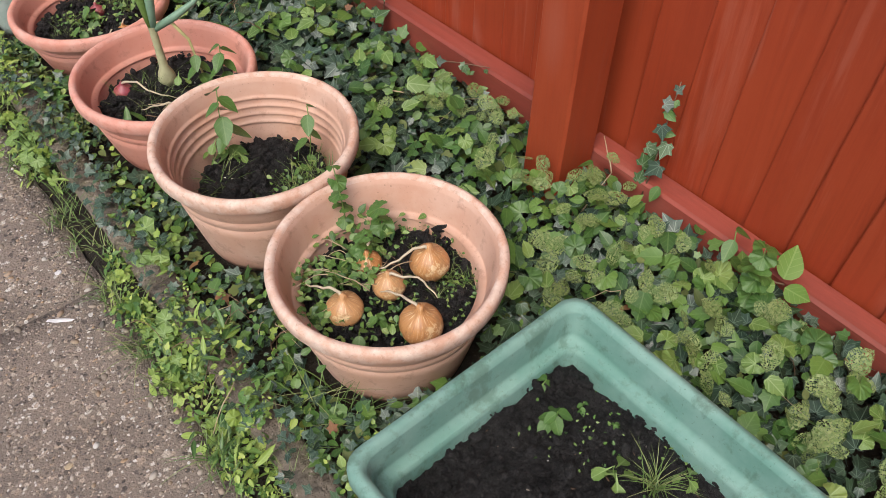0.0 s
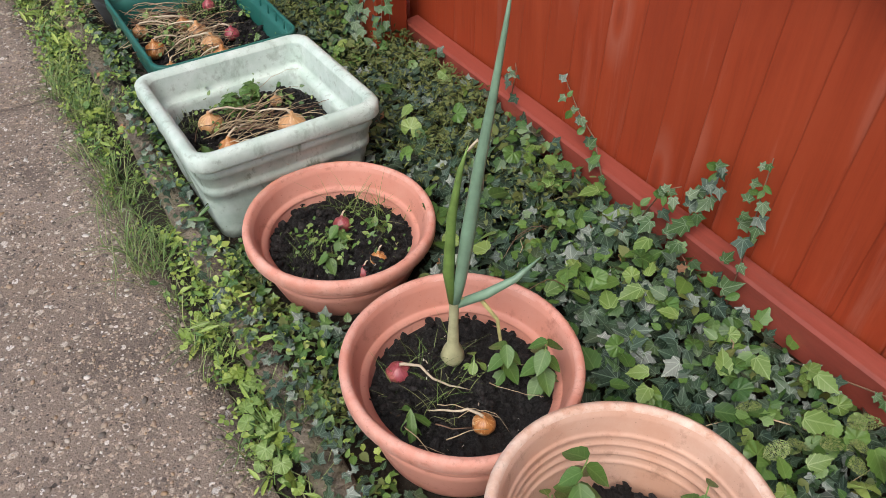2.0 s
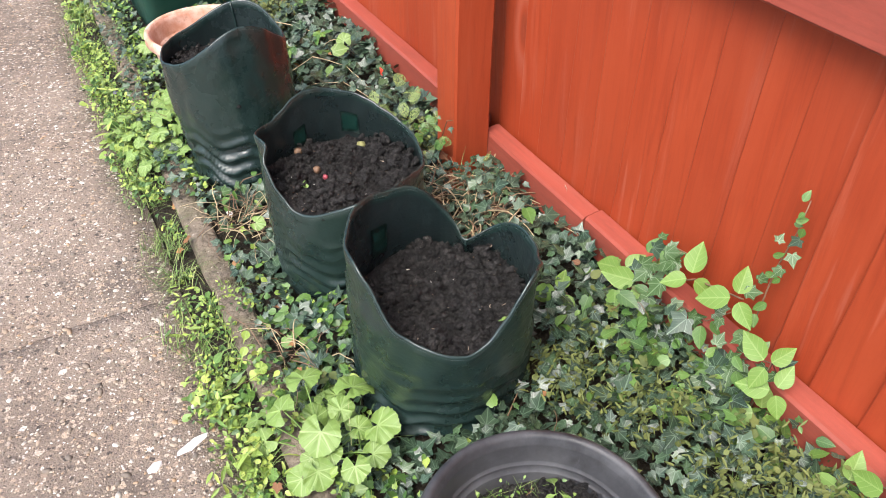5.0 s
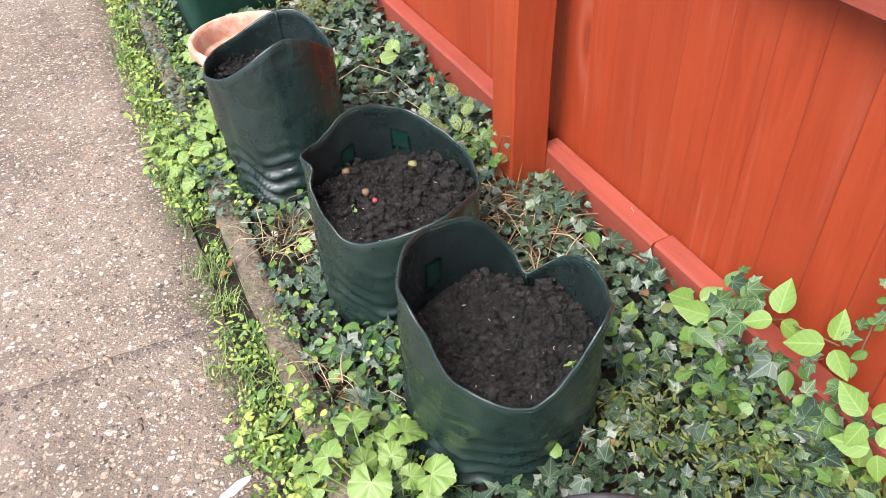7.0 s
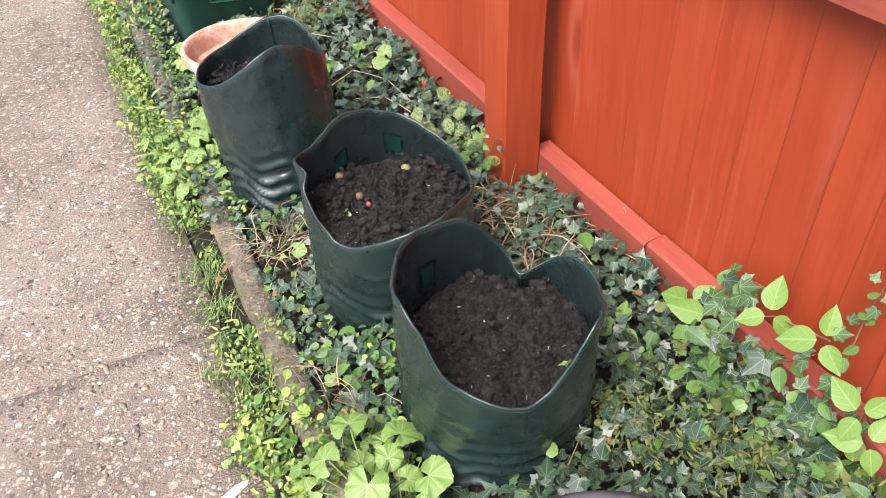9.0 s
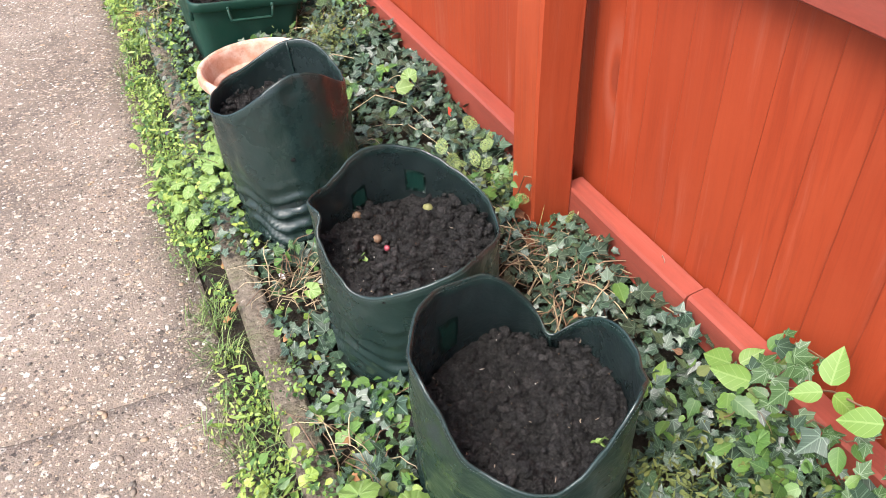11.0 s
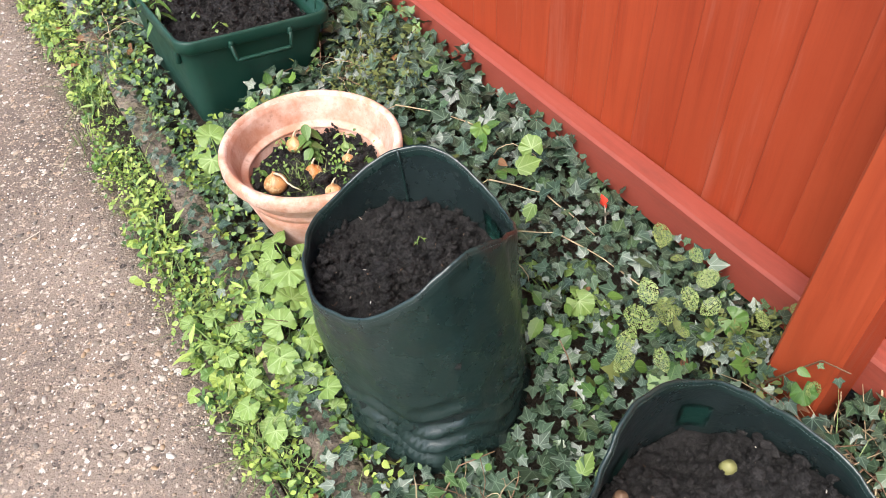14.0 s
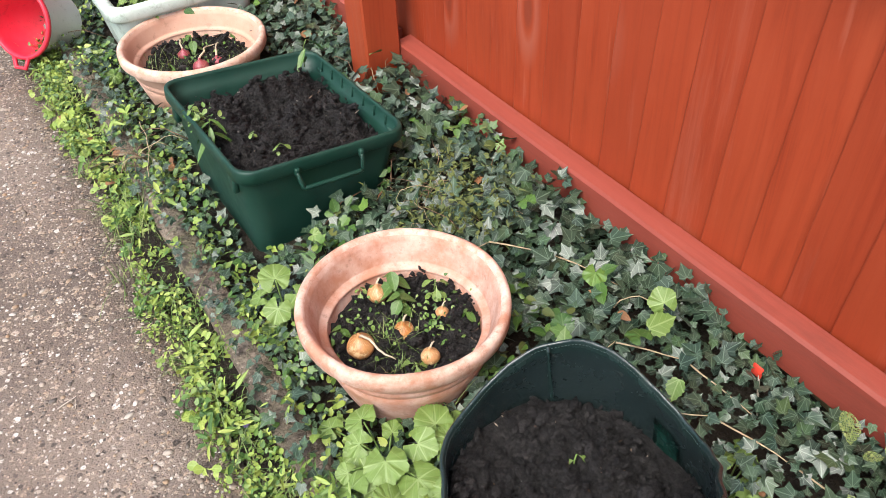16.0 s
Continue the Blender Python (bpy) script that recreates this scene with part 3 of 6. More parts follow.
def soil(x, y, z, outline, label, seed, rough=0.012, flecks=170, rx=0.0, ry=0.0, mound=0.0, clods=3400, rz=0.0):
    """Compost filling a container: a lumpy surface, clods, perlite and bark flecks."""
    rnd = random.Random(seed)
    hp = Heap()
    nr, ns = 34, len(outline)
    top = lambda u, v: rough * 2.0 * noise.noise((u * 11 + seed, v * 11, 0)) + rough * 1.6 * noise.noise((u * 34, v * 34, seed)) + rough * 1.1 * noise.noise((u * 80, v * 80, seed))
    verts, faces = [(0, 0, top(0, 0) + mound)], []
    for i in range(1, nr + 1):
        k = i / nr
        for px, py in outline:
            verts.append((px * k, py * k, top(px * k, py * k) * (1 - 0.65 * k ** 5) + mound * (1 - k * k) - (0.004 if i == nr else 0)))
    for s in range(ns):
        faces.append((0, 1 + s, 1 + (s + 1) % ns))
    for i in range(nr - 1):
        for s in range(ns):
            t = (s + 1) % ns
            faces.append((1 + i * ns + s, 1 + (i + 1) * ns + s, 1 + (i + 1) * ns + t, 1 + i * ns + t))
    va = np.array(verts)
    hp.add((va, faces, va[:, :2]), Matrix.Identity(4), 0)
    for j in range(clods + flecks):
        px, py = outline[rnd.randrange(ns)]
        k = math.sqrt(rnd.random()) * 0.97
        a, b = px * k + rnd.uniform(-0.006, 0.006), py * k + rnd.uniform(-0.006, 0.006)
        if j < clods:
            s = min(0.0023 * math.exp(abs(rnd.gauss(0, 0.72))), 0.013)
            sc = (s * rnd.uniform(1.0, 1.7), s * rnd.uniform(0.6, 1), s * rnd.uniform(0.5, 0.9))
        else:
            s = rnd.uniform(0.0008, 0.0022)
            sc = (s * rnd.uniform(1, 6), s, s * 0.6)
        m = Matrix.Translation((a, b, top(a, b) + mound * (1 - k * k) + s * 0.2)) @ Euler((rnd.uniform(-0.6, 0.6), rnd.uniform(-0.6, 0.6), rnd.uniform(0, 6.28))).to_matrix().to_4x4() @ Matrix.Diagonal((*sc, 1))
        hp.add(CLOD, m, 0 if j < clods else 1)
    ob = new("potting_soil", hp.mesh("potting_soil", [M["compost"], M["fleck"]]))
    place(ob, x, y, z, rz, rx, ry)
    return tagged(ob, label, "soil", kind="stuff")


def lump(seed=1):
    rnd = random.Random(seed)
    bm = bmesh.new()
    bmesh.ops.create_icosphere(bm, subdivisions=1, radius=1.0)
    for v in bm.verts:
        v.co *= rnd.uniform(0.75, 1.15)
    bm.verts.index_update()
    va = np.array([v.co[:] for v in bm.verts])
    fs = [tuple(v.index for v in f.verts) for f in bm.faces]
    bm.free()
    return va, fs, va[:, :2]


CLOD = lump()


def circle(r, n=40):
    return [(r * math.cos(2 * math.pi * i / n), r * math.sin(2 * math.pi * i / n)) for i in range(n)]


RIMS = {M["tan"].name: M["tan_rim"], M["peach"].name: M["peach_rim"], M["salmon"].name: M["salmon_rim"]}


def pot(label, x, y, r, rim, height, material, base, ridges=(), rx=0.0, ry=0.0, seed=0.0, lip=0.035, step=0.09, fat=0.020):
    """A round plastic pot with a rolled lip, rings outside and ridges inside; rim is the lip's height above ground."""
    t = thing("plant_pot", label, "plant pot", x, y, rim - height, 0, rx, ry, "plant pots along the fence")
    ro = r - 0.016
    wall = lambda z: base + (ro - base) * (z / (height - lip)) ** 0.9
    prof = [(0.0, 0.004), (base - 0.02, 0.0), (base, 0.006)]
    for i in range(1, 9):
        z = (height - lip) * i / 9
        prof.append((wall(z), z))
        if i in (6, 7):
            prof += [(wall(z) - 0.0015, z + 0.003), (wall(z) - 0.0015, z + 0.006), (wall(z) + 0.0005, z + 0.009)]
    prof += [(ro, height - lip), (ro + 0.001, height - lip + 0.001)]
    part("body", lathe(prof, 72, 0.004, seed), material, t)
    lipp = [(ro - 0.001, height - lip - 0.001), (r - 0.003, height - lip), (r - 0.0005, height - lip + 0.003), (r, height - 0.012), (r - 0.002, height - 0.005), (r - 0.007, height - 0.001), (r - fat * 0.55, height), (r - fat * 0.85, height - 0.002), (r - fat, height - 0.008)]
    part("rim", lathe(lipp, 72, 0.004, seed), RIMS.get(material.name, material), t)
    inner = [(r - fat, height - 0.008)]
    z = height - 0.016
    ri = r - fat - 0.001
    while z > height * 0.25:
        d = height - z
        rr = ri - d * (ro - base) / height * 1.1 - (0.010 if d > step else 0.0)
        for q in ridges:
            if abs(d - q) < 0.0045:
                rr -= 0.005 * (1 - abs(d - q) / 0.0045)
        inner.append((rr, z))
        z -= 0.003
    part("inner_wall", lathe(inner, 72, 0.004, seed), material, t)
    return t, ri - step * (ro - base) / height - 0.012


def trough(label, x, y, w, d, rim, height, material, lipw=0.05, taper=0.8, rz=0.0, rx=0.0, ry=0.0, name="planter_trough", category="planter", ledge=True, sidebands=True, corner=0.055, body_material=None):
    """A square-cornered garden trough with a fat rolled rim and a ledge inside."""
    t = thing(name, label, category, x, y, rim - height, rz, rx, ry)
    R = corner
    L = lambda k, z, r=R, o=0.0: rrect(w * k - 2 * o, d * k - 2 * o, max(0.012, min(r, w * k / 2 - o - 0.002)), z)
    neck = height - 0.045
    body = [rrect(w * taper - 0.03, d * taper - 0.03, 0.03, 0.0), rrect(w * taper, d * taper, 0.04, 0.008)]
    for i in range(1, 9):
        k = i / 8
        g = taper + (1 - taper) * k
        z = 0.008 + (neck - 0.008) * k
        o = lipw * 0.45 * k
        body.append(L(g, z, 0.05, o))
        if sidebands and i in (5, 7):
            body += [L(g, z + 0.002, 0.05, o - 0.004), L(g, z + 0.018, 0.05, o - 0.004), L(g + 0.01, z + 0.026, 0.05, o)]
    part("body", rings(body, close_start=True), body_material or material, t)
    lp = [L(1, neck, 0.05, lipw * 0.45), L(1, neck, R, 0.004), L(1, neck + 0.006, R, 0.0), L(1, height - 0.012, R, 0.0), L(1, height - 0.004, R, 0.004), L(1, height, R, 0.012), L(1, height, R * 0.8, lipw * 0.6), L(1, height - 0.004, R * 0.7, lipw * 0.85), L(1, height - 0.014, R * 0.7, lipw)]
    part("rim", rings(lp), material, t)
    inn = [L(1, height - 0.014, R * 0.7, lipw)]
    o = lipw
    for i in range(1, 13):
        z = height - 0.014 - (height * 0.7) * i / 12
        if ledge and i == 4:
            inn += [L(1, z + 0.004, R * 0.7, o + 0.001), L(1, z, R * 0.6, o + 0.016)]
            o += 0.016
        o += 0.0022
        inn.append(L(1, z, R * 0.7, o))
    part("inner_wall", rings(inn), material, t)
    return t


def crate(label, x, y, w, d, rim, height, material, rz=0.0, rx=0.0, ry=0.0, handle_sides=(-1, 1)):
    """A thin-walled recycling box with a folded rim, rim gaps and a drop handle at each short end."""
    t = thing("recycling_box", label, "recycling box", x, y, rim - height, rz, rx, ry)
    L = lambda z, o, r=0.045: rrect(w - 2 * o, d - 2 * o, r, z, 8)
    o0 = 0.055
    body = [L(0.0, o0 + 0.012, 0.03), L(0.006, o0, 0.04)]
    for i in range(1, 13):
        k = i / 12
        body.append(L(0.006 + (height - 0.045) * k, o0 * (1 - k) + 0.014 * k, 0.045))
    bm = rings(body, close_start=True)
    part("body", bm, material, t)
    lip = [L(height - 0.034, 0.014), L(height - 0.034, 0.0015), L(height - 0.0325, 0.0), L(height - 0.006, 0.0), L(height - 0.0015, 0.001), L(height, 0.003), L(height, 0.0075), L(height - 0.0015, 0.0095), L(height - 0.006, 0.0105)]
    part("rim", rings(lip), material, t)
    inn = [L(height - 0.006, 0.0105), L(height - 0.032, 0.013), L(height - 0.034, 0.018)]
    for i in range(1, 11):
        k = i / 10
        inn.append(L(height - 0.034 - height * 0.7 * k, 0.018 + 0.04 * k))
    part("inner_wall", rings(inn), material, t)
    for sx in (-1, 1):
        for k in range(-3, 4):
            cy = k * d * 0.11
            part("rim_rib", block(0.007, 0.005, 0.030, 0.001, (sx * (w / 2 - 0.013), cy, height - 0.021)), material, t)
        for cy in (-d * 0.36, d * 0.36):
            part("rim_lug", block(0.014, 0.03, 0.05, 0.003, (sx * (w / 2 - 0.012), cy, height - 0.056)), material, t)
    for sy in handle_sides:
        hw = w * 0.19
        yy = sy * (d / 2 + 0.004)
        lug = [(-hw, yy - sy * 0.004, height - 0.026), (-hw, yy + sy * 0.004, height - 0.034), (-hw * 0.93, yy + sy * 0.015, height - 0.062), (-hw * 0.91, yy + sy * 0.016, height - 0.0655), (-hw * 0.87, yy + sy * 0.016, height - 0.066)]
        bar = lug + [(-px, py, pz) for px, py, pz in reversed(lug)]
        h = part("handle", tube(bar, 0.0062, 4), material, t)
        for sx in (-1, 1):
            part("hinge", block(0.012, 0.014, 0.02, 0.002, (sx * hw, yy - sy * 0.002, height - 0.028)), material, h)
    return t


def wave(ctrl, order=3):
    """A soft closed curve near (degrees, value) pairs, from a few harmonics."""
    ang = np.radians([q[0] for q in ctrl])
    rows = lambda t: np.stack([np.ones_like(t)] + [f(k * t) for k in range(1, order + 1) for f in (np.cos, np.sin)], axis=-1)
    m = rows(ang)
    co = np.linalg.solve(m.T @ m + 0.02 * np.diag([0.0] + [k * k for k in range(1, order + 1) for _ in range(2)]), m.T @ np.array([q[1] for q in ctrl]))
    table = rows(np.radians(np.arange(361.0))) @ co

    def f(a):
        g = math.degrees(a) % 360
        k = int(g)
        return float(table[k] + (table[k + 1] - table[k]) * (g - k))
    return f


def bag(label, x, y, r0, r1, rim, top=(0.0, 0.0), soil_z=0.25, seed=0, notch=None, crease=0.018, patches=(), seams=(), squash=None, order=3):
    """A tarpaulin planting bag: sagging rim, creased foot, hemmed and stitched edge, handle patches and seams."""
    t = thing("grow_bag", label, "grow bag", x, y)
    zr, n, m = wave(rim, order), 110, 60
    sq = wave(squash) if squash else (lambda a: 1.0)

    def at(a, k, inset=0.0):
        zz = zr(a) * k
        r = r0 + (r1 - r0) * min(1.0, zz / 0.3)
        r *= 1 + (sq(a) - 1) * k
        low = max(0.0, 1 - zz / 0.27)
        fold = (1 - 2 * abs(math.sin(zz * 74 + 6.0 * noise.noise((math.cos(a) * 1.7, math.sin(a) * 1.7, seed))))) * crease * low * (0.45 + 0.8 * noise.noise((math.cos(a) * 2.3 + seed, math.sin(a) * 2.3, zz * 9)))
        soft = 0.014 * noise.noise((math.cos(a) * 1.8 + seed * 3, math.sin(a) * 1.8, zz * 5)) + 0.004 * noise.noise((math.cos(a) * 6 + seed, math.sin(a) * 6, zz * 16))
        r += fold + soft - inset - 0.012 * math.exp(-((zz - 0.008) / 0.012) ** 2)
        if notch:
            d = (math.degrees(a) - notch[0] + 180) % 360 - 180
            r -= notch[1] * math.exp(-(d / notch[2]) ** 2) * k ** 3
        h = zz / 0.4
        return Vector((r * math.cos(a) + top[0] * h, r * math.sin(a) + top[1] * h, zz))
    A = [2 * math.pi * i / n for i in range(n)]
    loops = [[at(a, 0.001, 0.03) for a in A]] + [[at(a, k / m) for a in A] for k in range(m + 1)]
    part("body", rings(loops, close_start=True), M["tarp"], t)
    lo = [[at(a, 1.0) for a in A], [at(a, 1.0, 0.0015) + Vector((0, 0, 0.0018)) for a in A], [at(a, 1.0, 0.003) for a in A]]
    lo += [[at(a, max(0.3, 1 - k / 14 * 0.72), 0.003) for a in A] for k in range(1, 15)]
    part("lining", rings(lo), M["tarp_in"], t)
    part("hem", rings([[at(a, 1 - 0.022 / zr(a), -0.0012) for a in A], [at(a, 1 - 0.001 / zr(a), -0.0018) for a in A], [at(a, 1.0, 0.0015) + Vector((0, 0, 0.003)) for a in A], [at(a, 1 - 0.001 / zr(a), 0.0045) for a in A], [at(a, 1 - 0.02 / zr(a), 0.004) for a in A]]), M["tarp"], t)
    st = Heap()
    for off, ins in ((0.005, -0.0026), (0.006, 0.0052)):
        for i in range(230):
            a0, a1 = 2 * math.pi * i / 230, 2 * math.pi * (i + 0.72) / 230
            p, q = at(a0, 1 - off / zr(a0), ins), at(a1, 1 - off / zr(a1), ins)
            d = q - p
            mt = Matrix.Translation((p + q) / 2) @ d.to_track_quat("X", "Z").to_matrix().to_4x4() @ Matrix.Diagonal((d.length / 2, 0.0006, 0.0006, 1))
            st.add(CLOD, mt)
    part("stitching", st.mesh("stitching", [M["thread"]]), M["thread"], t, "pale line of stitches")
    for ang, k0, k1, wid in patches:
        a0 = radians(ang)
        cols = [a0 + radians(wid) * (i / 6 - 0.5) for i in range(7)]
        g = [[at(a, k1 + (k0 - k1) * j / 5, 0.0065) for a in cols] for j in range(6)]
        bm = bmesh.new()
        vs = [[bm.verts.new(p) for p in row] for row in g]
        for ra, rb2 in zip(vs, vs[1:]):
            for i in range(6):
                bm.faces.new((ra[i], ra[i + 1], rb2[i + 1], rb2[i]))
        bmesh.ops.solidify(bm, geom=list(bm.faces), thickness=0.002)
        part("handle_patch", bm, M["patch"], t, "lighter green square patch")
    for ang in seams:
        a0 = radians(ang)
        part("seam", tube([at(a0 + 0.01 * noise.noise((k, ang, 0)), 1 - k * 0.06, 0.006) for k in range(11)], 0.003, 6), M["tarp"], t)
    hh = lambda a: min(1.0, soil_z / max(zr(a), soil_z + 0.001))
    out = [(at(a, hh(a), 0.004).x, at(a, hh(a), 0.004).y) for a in A[::2]]
    return t, out


# back to front along the bed
sage_1 = trough("sage green square plastic trough with dark compost", 0.325, 0.11, 0.53, 0.58, 0.275, 0.27, M["sage"], 0.026, corner=0.042)
soil(0.325, 0.11, 0.155, even(rrect(0.455, 0.505, 0.04, 0, 10)), "black compost with seedlings inside a sage green trough", 3, flecks=120)
_, rs = pot("large faded tan plastic pot holding ripe onions", 0.373, 0.678, 0.23, 0.285, 0.285, M["tan"], 0.150, (0.085,), seed=1.0, step=0.083)
soil(0.373, 0.678, 0.165, circle(rs), "mossy compost in a tan pot", 5, mound=0.012)
_, rs = pot("large faded tan plastic pot with bare compost", 0.36, 1.135, 0.226, 0.297, 0.295, M["tan"], 0.150, (0.055, 0.075, 0.095, 0.115), seed=2.0, step=0.2)
soil(0.36, 1.135, 0.155, circle(rs - 0.008), "dark compost deep in a tan pot", 6)
_, rs = pot("salmon pink plastic pot with one tall onion plant", 0.352, 1.578, 0.228, 0.226, 0.22, M["salmon"], 0.165, (0.07,), seed=3.0, step=0.07)
soil(0.352, 1.578, 0.13, circle(rs), "dark compost in a salmon pink pot", 7)
_, rs = pot("salmon pink plastic pot with weeds and small onions", 0.365, 2.115, 0.224, 0.168, 0.172, M["salmon"], 0.16, (0.06,), seed=4.0, step=0.06)
soil(0.365, 2.115, 0.085, circle(rs), "weedy compost in a salmon pink pot", 8)
mint_1 = trough("bleached mint green trough streaked with algae", 0.355, 2.54, 0.50, 0.49, 0.285, 0.29, M["mint"], 0.033, rx=-3, corner=0.05, body_material=M["mint_body"])
soil(0.352, 2.54, 0.165, even(rrect(0.372, 0.362, 0.05, 0, 10)), "compost under onions in a mint green trough", 9, rx=-3)
teal_1 = crate("teal green recycling box planted with ripe onions", 0.402, 3.125, 0.435, 0.55, 0.24, 0.26, M["teal"])
soil(0.402, 3.125, 0.145, even(rrect(0.37, 0.48, 0.04, 0, 10)), "dark compost in a teal recycling box", 10, flecks=160)
_, rs = pot("scuffed black plastic pot with red onions", 0.368, 3.665, 0.224, 0.245, 0.235, M["black"], 0.15, (0.06,), seed=5.0, step=0.065, rx=6, fat=0.020)
soil(0.368, 3.665, 0.16, circle(rs), "dark compost in a black pot", 11, rx=6)
_, out = bag("dark green tarpaulin grow bag with a folded notched rim", 0.478, 4.215, 0.185, 0.186, [(-167, .43), (-158, .395), (-150, .366), (-136, .344), (-120, .331), (-104, .322), (-92, .331), (-81, .365), (-73, .408), (-62, .44), (-45, .435), (-30, .415), (-12, .402), (6, .405), (20, .385), (30, .362), (40, .338), (46, .335), (55, .375), (70, .427), (91, .463), (110, .475), (125, .48), (135, .482), (150, .475), (165, .465), (179, .455)], top=(-0.010, -0.040), soil_z=0.292, seed=1, notch=(42, 0.05, 10), order=7, patches=((112, 0.66, 0.83, 16),), seams=(42,))
soil(0.478, 4.215, 0.292, out, "crumbly black compost in a grow bag", 12, 0.014)
_, out = bag("dark green tarpaulin grow bag filled with compost", 0.475, 4.70, 0.198, 0.192, [(-176, .385), (-166, .337), (-153, .315), (-139, .31), (-125, .32), (-104, .351), (-80, .37), (-50, .358), (-31, .355), (-14, .362), (7, .373), (14, .39), (30, .403), (40, .411), (57, .43), (76, .446), (95, .45), (112, .437), (119, .43), (139, .42), (160, .425), (175, .42)], top=(-0.018, -0.028), soil_z=0.304, seed=2, order=6, patches=((106, 0.70, 0.82, 13), (62, 0.72, 0.86, 14)), notch=(168, 0.018, 8))
soil(0.475, 4.70, 0.304, out, "crumbly black compost in a grow bag", 13, 0.014)
_, out = bag("tall dark green tarpaulin grow bag leaning over", 0.383, 5.27, 0.17, 0.178, [(-174, .415), (-161, .405), (-141, .425), (-124, .455), (-98, .512), (-75, .515), (-45, .46), (-20, .42), (7, .43), (33, .455), (50, .465), (63, .465), (85, .435), (100, .415), (126, .395), (145, .40), (165, .41)], top=(-0.025, 0.04), soil_z=0.335, seed=3, crease=0.026, order=3, patches=((120, 0.70, 0.87, 12), (3, 0.72, 0.88, 16)), seams=(62,))
soil(0.383, 5.27, 0.328, out, "crumbly black compost in a tall grow bag", 14, 0.016, rx=5, mound=0.012)
_, rs = pot("blotched terracotta plastic pot with small onions", 0.427, 5.880, 0.208, 0.232, 0.235, M["peach"], 0.13, (0.075,), seed=6.0, step=0.07)
soil(0.427, 5.880, 0.135, circle(rs - 0.006), "dark compost in a blotched terracotta pot", 15, flecks=130)
box_2 = crate("bottle green recycling box full of compost", 0.475, 6.603, 0.437, 0.515, 0.271, 0.30, M["bottle"], rz=1.3, ry=5.5)
soil(0.497, 6.603, 0.208, even(rrect(0.386, 0.464, 0.04, 0, 10)), "heaped dark compost in a recycling box", 16, 0.026, 90, mound=0.024, clods=2200, rz=1.3, ry=5.0)
_, rs = pot("pale terracotta plastic pot with red onions", 0.483, 7.24, 0.224, 0.20, 0.25, M["tan"], 0.14, (0.06,), seed=7.0, step=0.06)
soil(0.483, 7.24, 0.11, circle(rs), "dry compost in a pale terracotta pot", 17)
sage_2 = trough("pale green plastic trough full of weeds", 0.545, 7.66, 0.50, 0.46, 0.255, 0.26, M["mint"], 0.036, sidebands=False)
soil(0.545, 7.66, 0.15, even(rrect(0.38, 0.34, 0.05, 0, 10)), "weedy compost in a pale trough", 18)

# bucket on its side
bucket = thing("bucket", "red-lined white plastic bucket lying on its side", "bucket", 0.205, 7.87, 0.09, -143, 0, 66)
part("shell", lathe([(0.0, 0.002), (0.085, 0.0), (0.09, 0.006), (0.112, 0.18), (0.114, 0.181)], 48), M["offwhite"], bucket)
part("lining", lathe([(0.114, 0.181), (0.122, 0.176), (0.124, 0.186), (0.118, 0.192), (0.110, 0.188), (0.108, 0.17), (0.088, 0.010), (0.0, 0.008)], 48), M["crimson"], bucket)
part("rim_tab", tube([(0.115, -0.03, 0.188), (0.15, -0.02, 0.19), (0.15, 0.02, 0.19), (0.115, 0.03, 0.188)], 0.008), M["crimson"], bucket)


# ---- leaf shapes (stalk end at the origin, tip along y, about 1 long) ----


def fan(outline, centre=(0.0, 0.32), cup=0.10, droop=0.12):
    pts = [centre] + list(outline)
    n = len(outline)
    va = np.array([(x, y, cup * abs(x) ** 1.2 - droop * y * y) for x, y in pts])
    va[0][2] -= 0.02
    return va, [(0, 1 + i, 1 + (i + 1) % n) for i in range(n)], np.array(pts)


def mirror(half):
    return half + [(-x, y) for x, y in reversed(half) if abs(x) > 1e-6]


IVY = fan(mirror([(0, 0.04), (0.10, -0.08), (0.30, -0.14), (0.29, 0.03), (0.37, 0.10), (0.60, 0.30), (0.40, 0.40), (0.27, 0.46), (0.17, 0.68), (0, 1.02)]))
IVY2 = fan(mirror([(0, 0.02), (0.16, -0.12), (0.40, 0.02), (0.33, 0.20), (0.50, 0.48), (0.26, 0.52), (0.15, 0.70), (0, 0.98)]), cup=-0.14, droop=0.05)
IVY3 = fan(mirror([(0, 0.0), (0.2, -0.08), (0.40, 0.10), (0.34, 0.22), (0.44, 0.46), (0.22, 0.54), (0.09, 0.80), (0, 0.95)]), cup=0.22, droop=0.22)
OVATE = fan(mirror([(0, 0), (0.17, 0.08), (0.31, 0.30), (0.29, 0.52), (0.17, 0.78), (0, 1.0)]), (0, 0.4), 0.22, 0.22)
SERRATE = fan(mirror([(0, 0), (0.14, -0.04), (0.27, 0.06), (0.27, 0.14), (0.37, 0.22), (0.33, 0.31), (0.39, 0.40), (0.31, 0.48), (0.33, 0.58), (0.22, 0.66), (0.21, 0.77), (0.10, 0.84), (0, 1.0)]), (0, 0.4), 0.16, 0.22)
LANCE = fan(mirror([(0, 0), (0.08, 0.15), (0.13, 0.42), (0.09, 0.75), (0, 1.0)]), (0, 0.4), 0.3, 0.35)
SPOON = fan(mirror([(0, 0), (0.05, 0.35), (0.22, 0.55), (0.27, 0.75), (0.16, 0.95), (0, 1.0)]), (0, 0.65), 0.2, 0.15)


